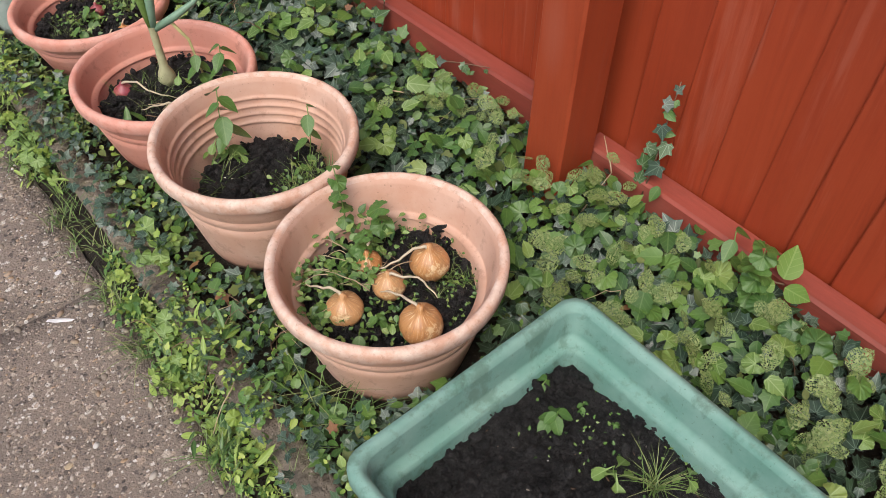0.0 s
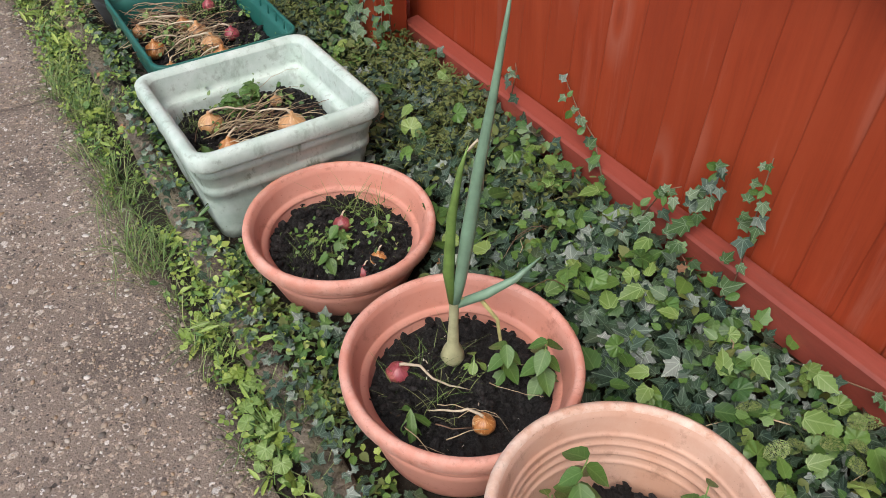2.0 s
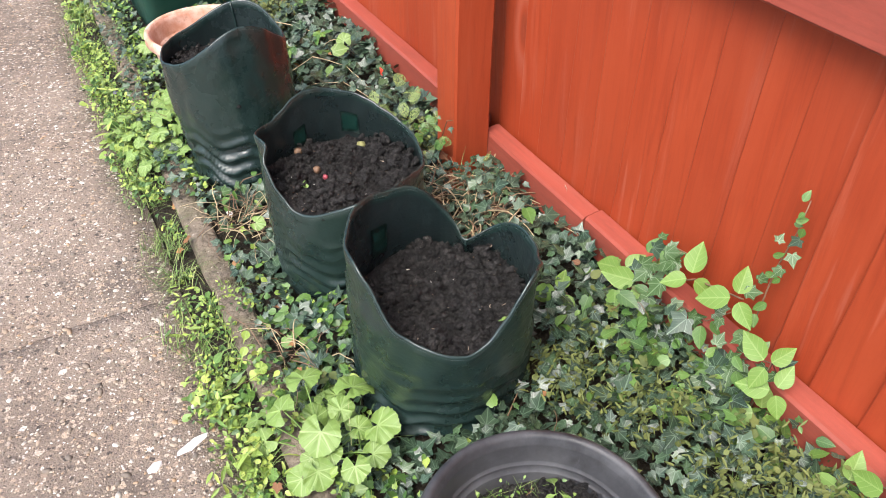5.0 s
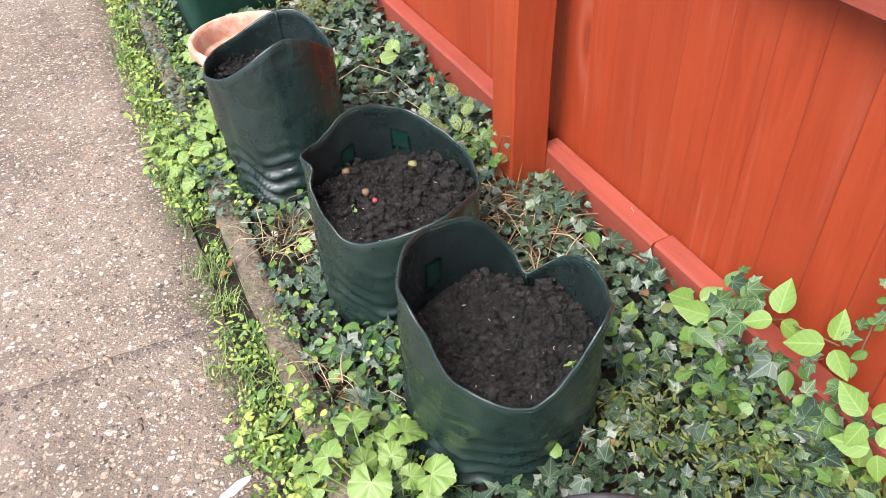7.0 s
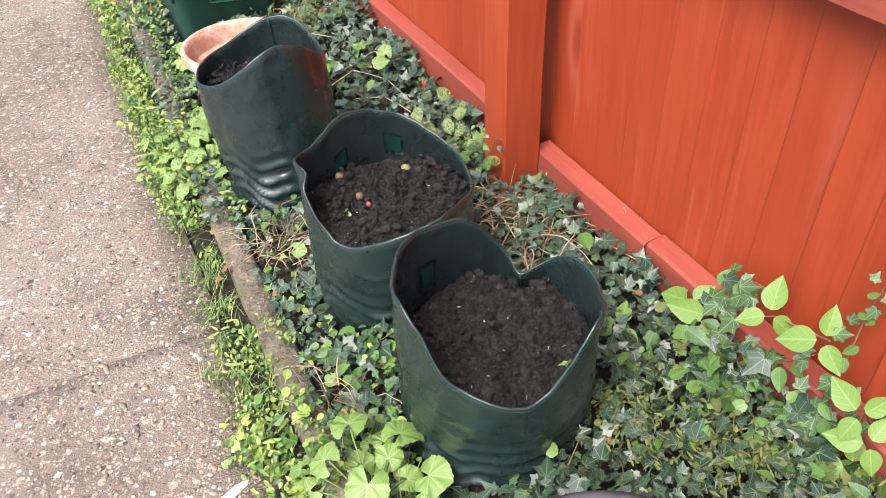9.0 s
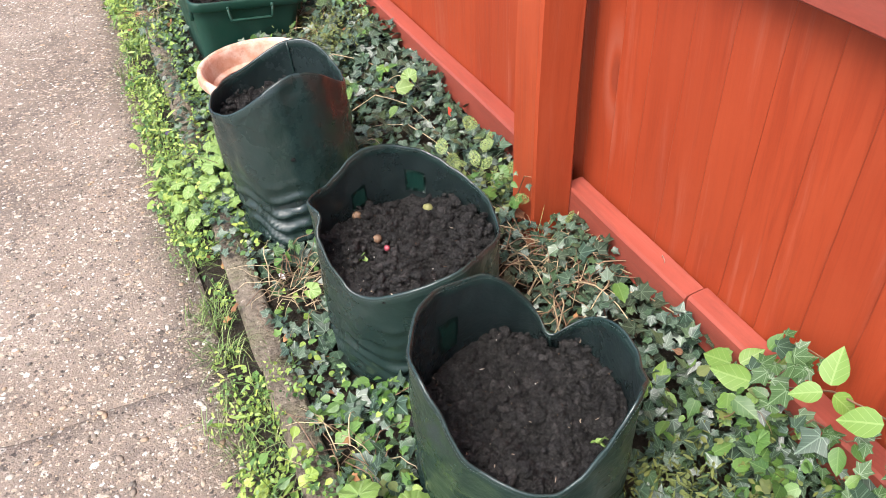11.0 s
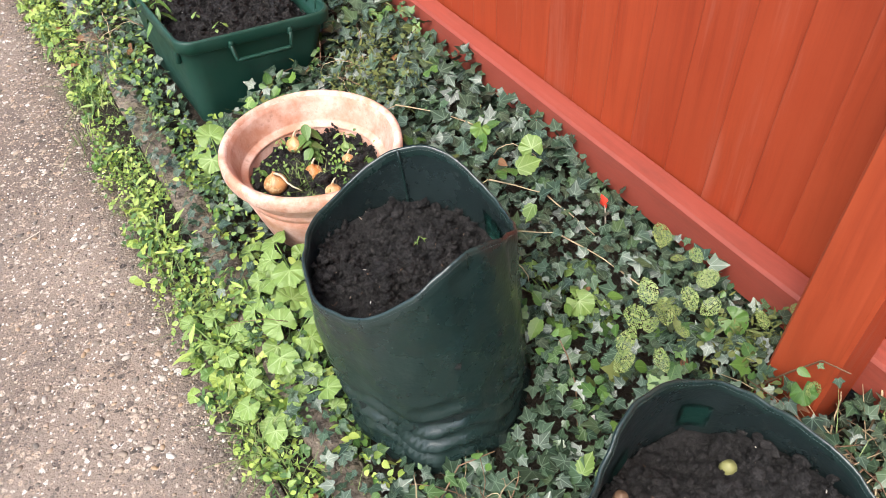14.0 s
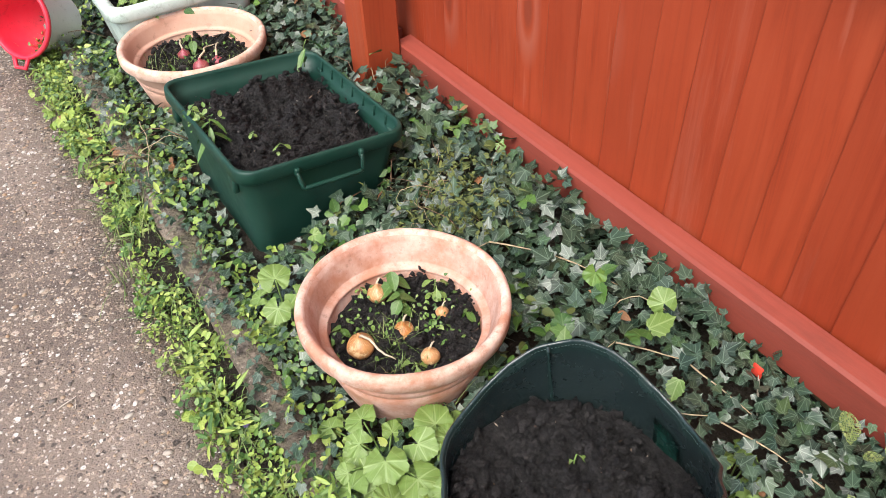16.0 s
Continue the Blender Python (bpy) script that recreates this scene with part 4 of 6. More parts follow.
def scalloped(lobes=9, seed=0):
    """A round leaf with shallow lobes, a toothed edge and puckered flesh between its veins."""
    rnd = random.Random(seed)
    n = 44
    va, uv = [(0.0, 0.0, 0.0)], [(0.0, 0.0)]
    for k in (0.3, 0.55, 0.8, 1.0):
        for i in range(n + 1):
            a = radians(-158 + 316 * i / n)
            lobe = 0.020 * math.cos(a * 5) * k * k
            tooth = (0.015 if i % 2 else -0.010) if k == 1.0 else 0.0
            r = k * (0.46 + lobe + tooth + 0.04 * noise.noise((math.cos(a) * 2, math.sin(a) * 2, seed * 3.1)))
            x, y = r * math.sin(a), r * math.cos(a) + 0.07 * k
            vein = 0.022 * math.cos(a * 5 + math.pi) * k
            z = vein + 0.07 * k * k * math.sin(a * 1.5 + seed) + 0.06 * k - 0.13 * k * k * abs(math.cos(a)) + 0.085 * noise.noise((x * 10, y * 10, seed)) * k
            va.append((x, y, z))
            uv.append((x, y))
    faces = [(0, 1 + i, 2 + i) for i in range(n)]
    for k in range(3):
        b0, b1 = 1 + k * (n + 1), 1 + (k + 1) * (n + 1)
        faces += [(b0 + i, b1 + i, b1 + i + 1, b0 + i + 1) for i in range(n)]
    return np.array(va), faces, np.array(uv)


ROUND = [scalloped(9, 1), scalloped(7, 2), scalloped(11, 3)]


def lacework(seed):
    """A leaf eaten to a net of veins."""
    rnd = random.Random(seed)
    va, fs, nx, ny = [], [], 11, 15
    g = {}
    for i in range(nx + 1):
        for j in range(ny + 1):
            v = j / ny
            half = 0.38 * math.sin(math.pi * min(1, 0.08 + v * 0.92)) ** 0.7
            u = (i / nx * 2 - 1) * half
            g[i, j] = Vector((u + rnd.uniform(-0.022, 0.022), v + rnd.uniform(-0.025, 0.025), 0.10 * abs(u) - 0.15 * v * v + 0.015 * rnd.uniform(-1, 1)))
    for i in range(nx):
        for j in range(ny):
            q = [g[i, j], g[i + 1, j], g[i + 1, j + 1], g[i, j + 1]]
            b = len(va)
            if rnd.random() < 0.26:
                va += q
                fs.append((b, b + 1, b + 2, b + 3))
                continue
            if rnd.random() < 0.08:
                continue
            c = sum(q, Vector()) / 4
            k = rnd.uniform(0.52, 0.80)
            va += q + [c + (p - c) * k for p in q]
            fs += [(b + s, b + (s + 1) % 4, b + 4 + (s + 1) % 4, b + 4 + s) for s in range(4)]
    arr = np.array([p[:] for p in va])
    return arr, fs, arr[:, :2]


LACE = [lacework(k) for k in range(4)]


def blade(seed, seg=5):
    rnd = random.Random(seed)
    va, fs = [], []
    lean = rnd.uniform(0.25, 0.9)
    for i in range(seg + 1):
        t = i / seg
        w = 0.018 * (1 - t) ** 0.7 + 0.001
        y, z = lean * t * t, t * (1 - 0.25 * lean * t)
        va += [(-w, y, z), (w, y, z)]
    for i in range(seg):
        fs.append((2 * i, 2 * i + 1, 2 * i + 3, 2 * i + 2))
    arr = np.array(va)
    return arr, fs, arr[:, [0, 2]]


BLADES = [blade(k) for k in range(6)]

# ---- where things stand, so that leaves keep clear of them ----
ROUNDS = [(0.373, 0.678, 0.175), (0.36, 1.135, 0.175), (0.355, 1.575, 0.182), (0.365, 2.10, 0.182), (0.368, 3.665, 0.185), (0.478, 4.215, 0.182), (0.475, 4.70, 0.19), (0.383, 5.27, 0.165), (0.427, 5.88, 0.145), (0.483, 7.20, 0.18)]
SQUARES = [(0.325, 0.11, 0.245, 0.27), (0.352, 2.54, 0.215, 0.215), (0.402, 3.125, 0.19, 0.25), (0.490, 6.603, 0.195, 0.24), (0.545, 7.66, 0.225, 0.20)]


def free(x, y, pad=0.0):
    for cx, cy, r in ROUNDS:
        if (x - cx) ** 2 + (y - cy) ** 2 < (r + pad) ** 2:
            return False
    for cx, cy, w, d in SQUARES:
        if abs(x - cx) < w + pad and abs(y - cy) < d + pad:
            return False
    for py in POST_Y:
        if x > POST_X0 - 0.02 and py - 0.02 < y < py + POST_W + 0.02:
            return False
    return True


def leaf_pose(rnd, x, y, z, size, tilt=0.7, lean=(-0.25, -0.15)):
    nrm = Vector((lean[0] + rnd.gauss(0, tilt * 0.5), lean[1] + rnd.gauss(0, tilt * 0.5), 1.0)).normalized()
    q = Vector((0, 0, 1)).rotation_difference(nrm)
    return Matrix.Translation((x, y, z)) @ (q.to_matrix() @ Matrix.Rotation(rnd.uniform(0, 6.283), 3, "Z")).to_4x4() @ Matrix.Diagonal((size * rnd.uniform(0.85, 1.15), size, size, 1))


def canopy(x, y):
    """How high the ivy stands."""
    f = max(0.0, min(1.0, (x - 0.22) / 0.6))
    return 0.035 + 0.085 * f + 0.035 * noise.noise((x * 5, y * 5, 7)) + 0.02 * noise.noise((x * 14, y * 14, 3))


# ---- ivy carpet ----
rv = random.Random(21)
ivy = Heap()
for k in range(38000):
    y = rv.uniform(-0.9, 9.2)
    x = kerb_x(y) + (0.02 if 3.3 < y < 5.15 else -0.045) + (1.01 - kerb_x(y)) * rv.random() ** 0.9
    if not free(x, y, 0.012) or x > 0.99:
        continue
    patch = noise.noise((x * 2.2, y * 1.6, 11))
    near_kerb = x < kerb_x(y) + 0.10
    if near_kerb and rv.random() < 0.35:
        continue
    if (x - 0.26) ** 2 + (y - 4.96) ** 2 < 0.011 and rv.random() < 0.8:
        continue
    h = canopy(x, y)
    top = rv.random() ** 0.7
    z = bed_height(x, y) + 0.004 + h * top + (0.035 if abs(x - kerb_x(y)) < 0.045 else 0.0)
    if x > 0.95:
        z = min(z, 0.112)
    s = rv.choice((rv.uniform(0.017, 0.030), rv.uniform(0.017, 0.030), rv.uniform(0.024, 0.042))) * (1.0 + 0.3 * patch) * (0.72 if near_kerb else 1.0) * (0.8 + 0.35 * top)
    ivy.add(rv.choice((IVY, IVY, IVY2, IVY3)), leaf_pose(rv, x, y, z, s, 1.15))
ivy.stuff("ivy_carpet", [M["ivy"]], "dense dark green ivy carpeting the bed under the fence", "ivy")

# ---- brighter weeds growing through the ivy ----
green = Heap()
for k in range(13000):
    y = rv.uniform(-0.6, 9.0)
    x = rv.uniform(kerb_x(y) + 0.02, 0.95)
    d = noise.noise((x * 2.6, y * 1.9, 5)) + (0.46 if y < 2.3 else -0.06) + (0.15 if y > 5.9 and x < 0.55 else 0.0)
    if d < 0.12 + rv.uniform(-0.1, 0.3) or not free(x, y, 0.015):
        continue
    z = bed_height(x, y) + canopy(x, y) * rv.uniform(0.7, 1.15)
    if x > 0.945:
        z = min(z, 0.12)
    green.add(rv.choice((SERRATE, SERRATE, OVATE, IVY2, IVY3)), leaf_pose(rv, x, y, z, rv.uniform(0.014, 0.042), 1.1), 1 if rv.random() < 0.15 else 0)
for k in range(420):
    y = rv.choice((rv.uniform(-0.3, 1.7), rv.uniform(-0.3, 2.4), rv.uniform(0, 8)))
    x = rv.uniform(0.55 if y < 2 else 0.25, 0.90)
    if free(x, y, 0.03):
        green.add(rv.choice((SERRATE, SERRATE, ROUND[1], ROUND[0])), leaf_pose(rv, x, y, bed_height(x, y) + canopy(x, y) * rv.uniform(1.0, 1.35), rv.uniform(0.036, 0.06), 0.9), 2 if rv.random() < 0.4 else 0)
for k in range(7000):
    y = rv.uniform(-0.3, 8.8)
    x = kerb_x(y) + 0.02 + abs(rv.gauss(0, 0.11))
    if not free(x, y, 0.01) or x > 0.5 or (y < 2.3 and rv.random() < 0.5) or (4.3 < y < 5.15 and rv.random() < 0.75):
        continue
    z = bed_height(x, y) + canopy(x, y) * rv.uniform(0.5, 1.25) + (0.03 if x < kerb_x(y) + 0.04 else 0.0)
    green.add(rv.choice((OVATE, SERRATE, IVY3, SERRATE)), leaf_pose(rv, x, y, z, rv.uniform(0.010, 0.024), 1.2), rv.choice((0, 0, 3, 4, 4)))
green.stuff("weed_leaves", [M["weed"], M["moss"], M["lime"], M["young_ivy"], M["fresh"]], "mid green leafy weeds growing through the ivy", "weeds")

# ---- insect-eaten leaves ----
lace = Heap()
spots = [(0.98, 0.65), (0.88, 0.58), (0.93, 0.56), (0.785, 0.595), (0.84, 0.68), (0.92, 0.92), (0.90, 0.41), (0.78, 0.23), (0.81, 0.13), (0.86, -0.02), (0.79, 0.29), (0.69, -0.01), (0.74, -0.11), (0.64, 0.52), (0.73, 0.47), (0.66, 0.35), (0.86, 1.0), (0.78, 1.15), (0.80, 0.80),
         (0.854, 5.16), (0.766, 5.11), (0.755, 5.02), (0.64, 5.10), (0.83, 5.05), (0.88, 4.72)]
for cx, cy in spots:
    for k in range(7 if cy < 2 else 4):
        x, y = cx + rv.gauss(0, 0.045), cy + rv.gauss(0, 0.045)
        if x > 0.94 or not free(x, y, 0.02):
            continue
        z = bed_height(x, y) + canopy(x, y) * rv.uniform(0.9, 1.5) + 0.014
        lace.add(rv.choice(LACE), leaf_pose(rv, x, y, z, rv.uniform(0.030, 0.058), 1.1, (-0.4, -0.25)))
lace.stuff("insect_eaten_leaves", [M["lace"]], "pale leaves eaten to lace among the ivy", "leaves")

# ---- mossy olive growth ----
moss = Heap()
for cx, cy, sp in ((0.808, 2.744, 0.07), (0.826, 2.61, 0.09), (0.9, 2.66, 0.05), (0.85, 3.27, 0.06), (0.716, 2.36, 0.10), (0.80, 3.62, 0.07), (0.90, 2.52, 0.05), (0.66, 2.75, 0.06), (0.70, 3.15, 0.06), (0.74, 3.45, 0.05), (0.747, 6.2, 0.075), (0.70, 6.12, 0.06), (0.80, 2.30, 0.09), (0.87, 2.36, 0.05), (0.74, 3.30, 0.07), (0.84, 3.50, 0.06), (0.78, 3.0, 0.07), (0.80, 1.95, 0.05), (0.86, 4.95, 0.05), (0.70, 4.02, 0.06), (0.78, 3.85, 0.06), (0.15, 2.1, 0.05), (0.14, 1.75, 0.04), (0.6, 2.95, 0.03)):
    for k in range(int(7600 * sp)):
        x, y = cx + rv.gauss(0, sp), cy + rv.gauss(0, sp)
        if x > 0.93 or not free(x, y, 0.01):
            continue
        moss.add(rv.choice((LANCE, SPOON, LANCE)), leaf_pose(rv, x, y, bed_height(x, y) + canopy(x, y) * rv.uniform(0.6, 1.25), rv.uniform(0.010, 0.024), 1.4))
moss.stuff("mossy_weeds", [M["moss"]], "olive feathery weeds spreading over the ivy", "weeds")

# ---- weeds and grass in the gap by the kerb ----
strip = Heap()
for k in range(2100):
    y = rv.uniform(0.0, 9.0)
    thick = noise.noise((y * 1.7, 0.3, 9)) + (0.25 if y > 2.6 else 0.0) + (0.2 if 1.4 < y < 1.95 else 0.0)
    thick -= 0.3 if 4.1 < y < 5.2 else (0.05 if y < 1.5 else 0.0)
    if thick < rv.uniform(-0.30, 0.62):
        continue
    e0, e1 = edge_x(y) - (0.045 if y > 2.4 else 0.008), kerb_x(y) + 0.05
    x = e0 + (e1 - e0) * min(rv.random(), rv.random() + 0.2)
    if abs(x - kerb_x(y)) < 0.04 and rv.random() < 0.6:
        continue
    if not free(x, y, 0.01):
        continue
    zz = 0.055 if abs(x - kerb_x(y)) < 0.034 else 0.006
    kind, big = rv.random(), rv.uniform(0.7, 1.35)
    tm, sz, nn, up = (OVATE, 0.012, 26, 0.04) if kind < 0.62 else ((LANCE, 0.034, 8, 0.05) if kind < 0.76 else ((SPOON, 0.026, 10, 0.03) if kind < 0.88 else (ROUND[1], 0.026, 7, 0.035)))
    for i in range(nn):
        a, rr = rv.uniform(0, 6.283), rv.random() ** 0.6 * 0.032 * big
        strip.add(tm, leaf_pose(rv, x + rr * math.cos(a), y + rr * math.sin(a), zz + rv.random() * up * big, sz * big * rv.uniform(0.6, 1.3), 1.2), 1 if rv.random() < 0.68 + 0.3 * math.sin(x * 90 + y * 13) else 0)
strip.stuff("kerb_weeds", [M["weed"], M["fresh"]], "bright green weeds sprouting along the kerb", "weeds")

grass = Heap()


def tuft(x, y, z, n, length, spread=0.015, rnd=rv):
    for i in range(n):
        s = length * rnd.uniform(0.55, 1.2)
        m = Matrix.Translation((x + rnd.gauss(0, spread), y + rnd.gauss(0, spread), z)) @ Matrix.Rotation(rnd.uniform(0, 6.283), 4, "Z") @ Matrix.Rotation(rnd.uniform(-0.9, 0.1), 4, "X") @ Matrix.Diagonal((0.075, s, s, 1))
        grass.add(rnd.choice(BLADES), m)


for x, y, n, ln in ((0.03, 3.05, 70, 0.13), (0.01, 3.2, 60, 0.12), (-0.01, 3.36, 55, 0.12), (0.03, 4.86, 60, 0.09), (0.01, 4.95, 40, 0.08), (0.05, 6.16, 80, 0.10), (0.06, 6.3, 40, 0.09), (0.04, 5.40, 45, 0.11), (-0.05, 2.35, 50, 0.12), (-0.06, 2.48, 50, 0.11), (-0.06, 2.62, 40, 0.11), (0.17, 0.66, 26, 0.16), (0.20, 0.58, 22, 0.18), (0.05, 5.32, 30, 0.1), (-0.02, 4.05, 25, 0.06), (0.04, 7.0, 40, 0.07), (-0.04, 2.9, 40, 0.1), (-0.02, 2.75, 70, 0.15), (0.0, 3.12, 70, 0.16), (-0.03, 3.28, 60, 0.15), (-0.05, 2.42, 50, 0.15), (0.74, 6.18, 90, 0.09), (0.78, 6.24, 70, 0.08), (0.70, 6.16, 60, 0.08), (-0.02, 4.62, 40, 0.08), (0.0, 5.0, 40, 0.08), (0.03, 5.75, 40, 0.09), (0.02, 6.5, 50, 0.09)):
    tuft(x, y, 0.005, int(n * (0.6 if y > 4.0 else 0.85)), ln * (0.8 if y > 4.0 else 0.9), 0.022)
for k in range(420):
    y = rv.uniform(0.4, 8.5)
    tuft(rv.uniform(edge_x(y) - 0.02, kerb_x(y) + 0.03), y, 0.005, rv.randint(6, 20), rv.uniform(0.04, 0.10))
for k in range(60):
    x, y = rv.uniform(0.2, 0.9), rv.uniform(0.3, 8.5)
    if free(x, y, 0.02):
        tuft(x, y, bed_height(x, y) + 0.03, rv.randint(4, 10), rv.uniform(0.06, 0.12))
grass.stuff("grass_tufts", [M["grass"]], "thin grass tufts along the kerb and bed", "grass")

# ---- twigs and dead leaves ----
tw = Heap()


def rod(heap, pts, r, mat=0):
    bm = tube(pts, [r * (1 - 0.6 * i / len(pts)) for i in range(len(pts))], 4)
    bm.verts.index_update()
    va = np.array([v.co[:] for v in bm.verts])
    fs = [tuple(v.index for v in f.verts) for f in bm.faces]
    bm.free()
    heap.add((va, fs, va[:, :2]), Matrix.Identity(4), mat)


def litter_rods(cx, cy, z, n, length, spread, mats=(0, 1), r=0.0014):
    for i in range(n):
        a = rv.uniform(0, 6.283)
        p = Vector((cx + rv.gauss(0, spread), cy + rv.gauss(0, spread), z + rv.uniform(0, 0.03)))
        q = p + Vector((math.cos(a), math.sin(a), rv.uniform(-0.1, 0.25))) * length * rv.uniform(0.4, 1.2)
        rod(tw, bend(p, q, (rv.uniform(-0.02, 0.02), rv.uniform(-0.02, 0.02), rv.uniform(0, 0.05)), 7, 0.004, rv), r * rv.uniform(0.6, 1.4), rv.choice(mats))


litter_rods(0.80, 4.72, 0.10, 70, 0.22, 0.06, (0, 1, 1), 0.0019)
litter_rods(0.84, 4.58, 0.10, 50, 0.20, 0.06, (0, 1, 1), 0.0019)
litter_rods(0.27, 4.95, 0.03, 60, 0.14, 0.05)
litter_rods(0.20, 4.40, 0.03, 24, 0.16, 0.05)
litter_rods(0.15, 0.85, 0.02, 20, 0.16, 0.06)
litter_rods(0.16, 3.72, 0.03, 55, 0.13, 0.05, (1,), 0.0011)
litter_rods(0.74, 6.2, 0.09, 40, 0.14, 0.05, (1, 1, 0), 0.0011)
litter_rods(0.76, 3.4, 0.10, 40, 0.14, 0.08, (1, 1, 0), 0.0011)
litter_rods(0.90, 6.80, 0.12, 14, 0.16, 0.03)
litter_rods(0.18, 6.9, 0.05, 16, 0.14, 0.05)
litter_rods(0.80, 1.9, 0.10, 10, 0.2, 0.08)
for k in range(60):
    x, y = rv.uniform(0.15, 0.9), rv.uniform(0.0, 8.5)
    if free(x, y, 0.06):
        litter_rods(x, y, bed_height(x, y) + canopy(x, y) * 0.8, 1, 0.16, 0.01)
for pts in ([(0.60, 5.62, 0.10), (0.72, 5.60, 0.17), (0.80, 5.50, 0.16), (0.83, 5.36, 0.13)], [(0.66, 5.50, 0.12), (0.74, 5.38, 0.17), (0.79, 5.24, 0.15), (0.82, 5.10, 0.12)], [(0.60, 6.02, 0.10), (0.70, 5.98, 0.16), (0.80, 5.86, 0.15), (0.86, 5.74, 0.13)], [(0.62, 1.30, 0.10), (0.75, 1.22, 0.17), (0.84, 1.12, 0.16)], [(0.84, 0.62, 0.10), (0.92, 0.60, 0.22), (0.95, 0.66, 0.27)]):
    for a, b in zip(pts, pts[1:]):
        rod(tw, bend(a, b, (0, 0, 0.004), 5, 0.0015, rv), 0.0022, 1)
tw.stuff("twigs", [M["twig"], M["straw"]], "dry brown twigs and straw strewn in the bed", "twigs")

dead = Heap()
for k in range(170):
    x, y = rv.uniform(0.05, 0.92), rv.uniform(0.0, 8.6)
    if free(x, y, 0.03):
        dead.add(rv.choice((OVATE, IVY2, SPOON)), leaf_pose(rv, x, y, bed_height(x, y) + canopy(x, y) * rv.uniform(0.7, 1.0) + 0.004, rv.uniform(0.02, 0.04), 1.0))
dead.stuff("dead_leaves", [M["dead"]], "curled brown leaves caught in the ivy", "leaves")

# ---- aggregate in the drive ----
peb = Heap()
PEBBLE = lump(7)
for k in range(18000):
    y = rv.uniform(0.2, 8.6)
    x = edge_x(y) - 0.012 - abs(rv.gauss(0, 0.33))
    if x < -1.6:
        continue
    s = min(0.0015 * math.exp(abs(rv.gauss(0, 0.72))), 0.0085)
    m = Matrix.Translation((x, y, 0.0002 + 0.02 * s)) @ Matrix.Rotation(rv.uniform(0, 6.283), 4, "Z") @ Matrix.Diagonal((s * rv.uniform(1.0, 2.0), s, s * 0.24, 1))
    peb.add(PEBBLE, m)
peb.stuff("embedded_pebbles", [M["pebble"]], "small flint and quartz pebbles set in the drive", "pebbles")


# ---- plants with leaves that can be told apart ----


def as_mesh(tmpl, name, material):
    hp = Heap()
    hp.add(tmpl, Matrix.Identity(4))
    return hp.mesh(name, [material])


LEAF = {"round_a": as_mesh(ROUND[0], "leaf", M["lime"]), "round_b": as_mesh(ROUND[1], "leaf", M["lime"]), "round_c": as_mesh(ROUND[2], "leaf", M["lime"]), "bramble": as_mesh(fan(mirror([(0, 0), (0.18, 0.06), (0.31, 0.20), (0.36, 0.36), (0.33, 0.54), (0.22, 0.74), (0.09, 0.92), (0, 1.04)]), (0, 0.45), 0.18, 0.2), "leaflet", M["bramble"]), "ivy_c": as_mesh(IVY2, "leaf", M["young_ivy"]), "ivy_d": as_mesh(IVY, "leaf", M["young_ivy"]), "ivy": as_mesh(IVY, "leaf", M["ivy"]), "ivy_b": as_mesh(IVY2, "leaf", M["ivy"]), "weed": as_mesh(OVATE, "leaf", M["weed"]), "round_w": as_mesh(ROUND[1], "leaf", M["weed"]), "lance": as_mesh(LANCE, "leaf", M["weed"]), "spoon": as_mesh(SPOON, "leaf", M["lime"])}


def leaf(kind, parent, m):
    ob = part("leaflet" if kind == "bramble" else "leaf", LEAF[kind], None, parent)
    ob.matrix_basis = m
    return ob


def facing(p, nrm, spin, size):
    q = Vector((0, 0, 1)).rotation_difference(Vector(nrm).normalized())
    return Matrix.Translation(p) @ (q.to_matrix() @ Matrix.Rotation(spin, 3, "Z")).to_4x4() @ Matrix.Diagonal((size, size, size, 1))


rp = random.Random(77)


def broadleaf(x, y, leaves, label, size=0.075, height=0.075):
    """A clump of round lobed leaves on stalks."""
    t = thing("broadleaf_weed", label, "weed", x, y, 0.01, group="broad-leaved weeds")
    stray = lambda q: (q[0] + rp.uniform(-0.05, 0.05) * size / 0.08, q[1] + rp.uniform(-0.05, 0.05) * size / 0.08)
    many = list(leaves) + [stray(q) for q in leaves] + [stray(q) for q in leaves]
    for n, (lx, ly) in enumerate(many):
        dx, dy = lx - x, ly - y
        low = n >= len(leaves)
        h = height * (rp.uniform(0.35, 0.8) if low else rp.uniform(0.75, 1.2))
        s = size * (rp.uniform(0.5, 0.8) if low else rp.uniform(0.7, 1.1))
        out = Vector((dx, dy, 0))
        nrm = Vector((dx * 3 - 0.25 + rp.uniform(-0.4, 0.4), dy * 3 - 0.25 + rp.uniform(-0.4, 0.4), 1))
        spin = math.atan2(-dx, dy) + rp.uniform(-0.5, 0.5)
        part("stalk", tube(bend((0, 0, 0), (dx - 0.1 * dx, dy - 0.1 * dy, h), (0, 0, 0.01), 5), 0.0018, 5), M["green_stem"], t)
        leaf(rp.choice(("round_a", "round_b", "round_c")), t, facing((dx, dy, h), nrm, spin, s))
    return t


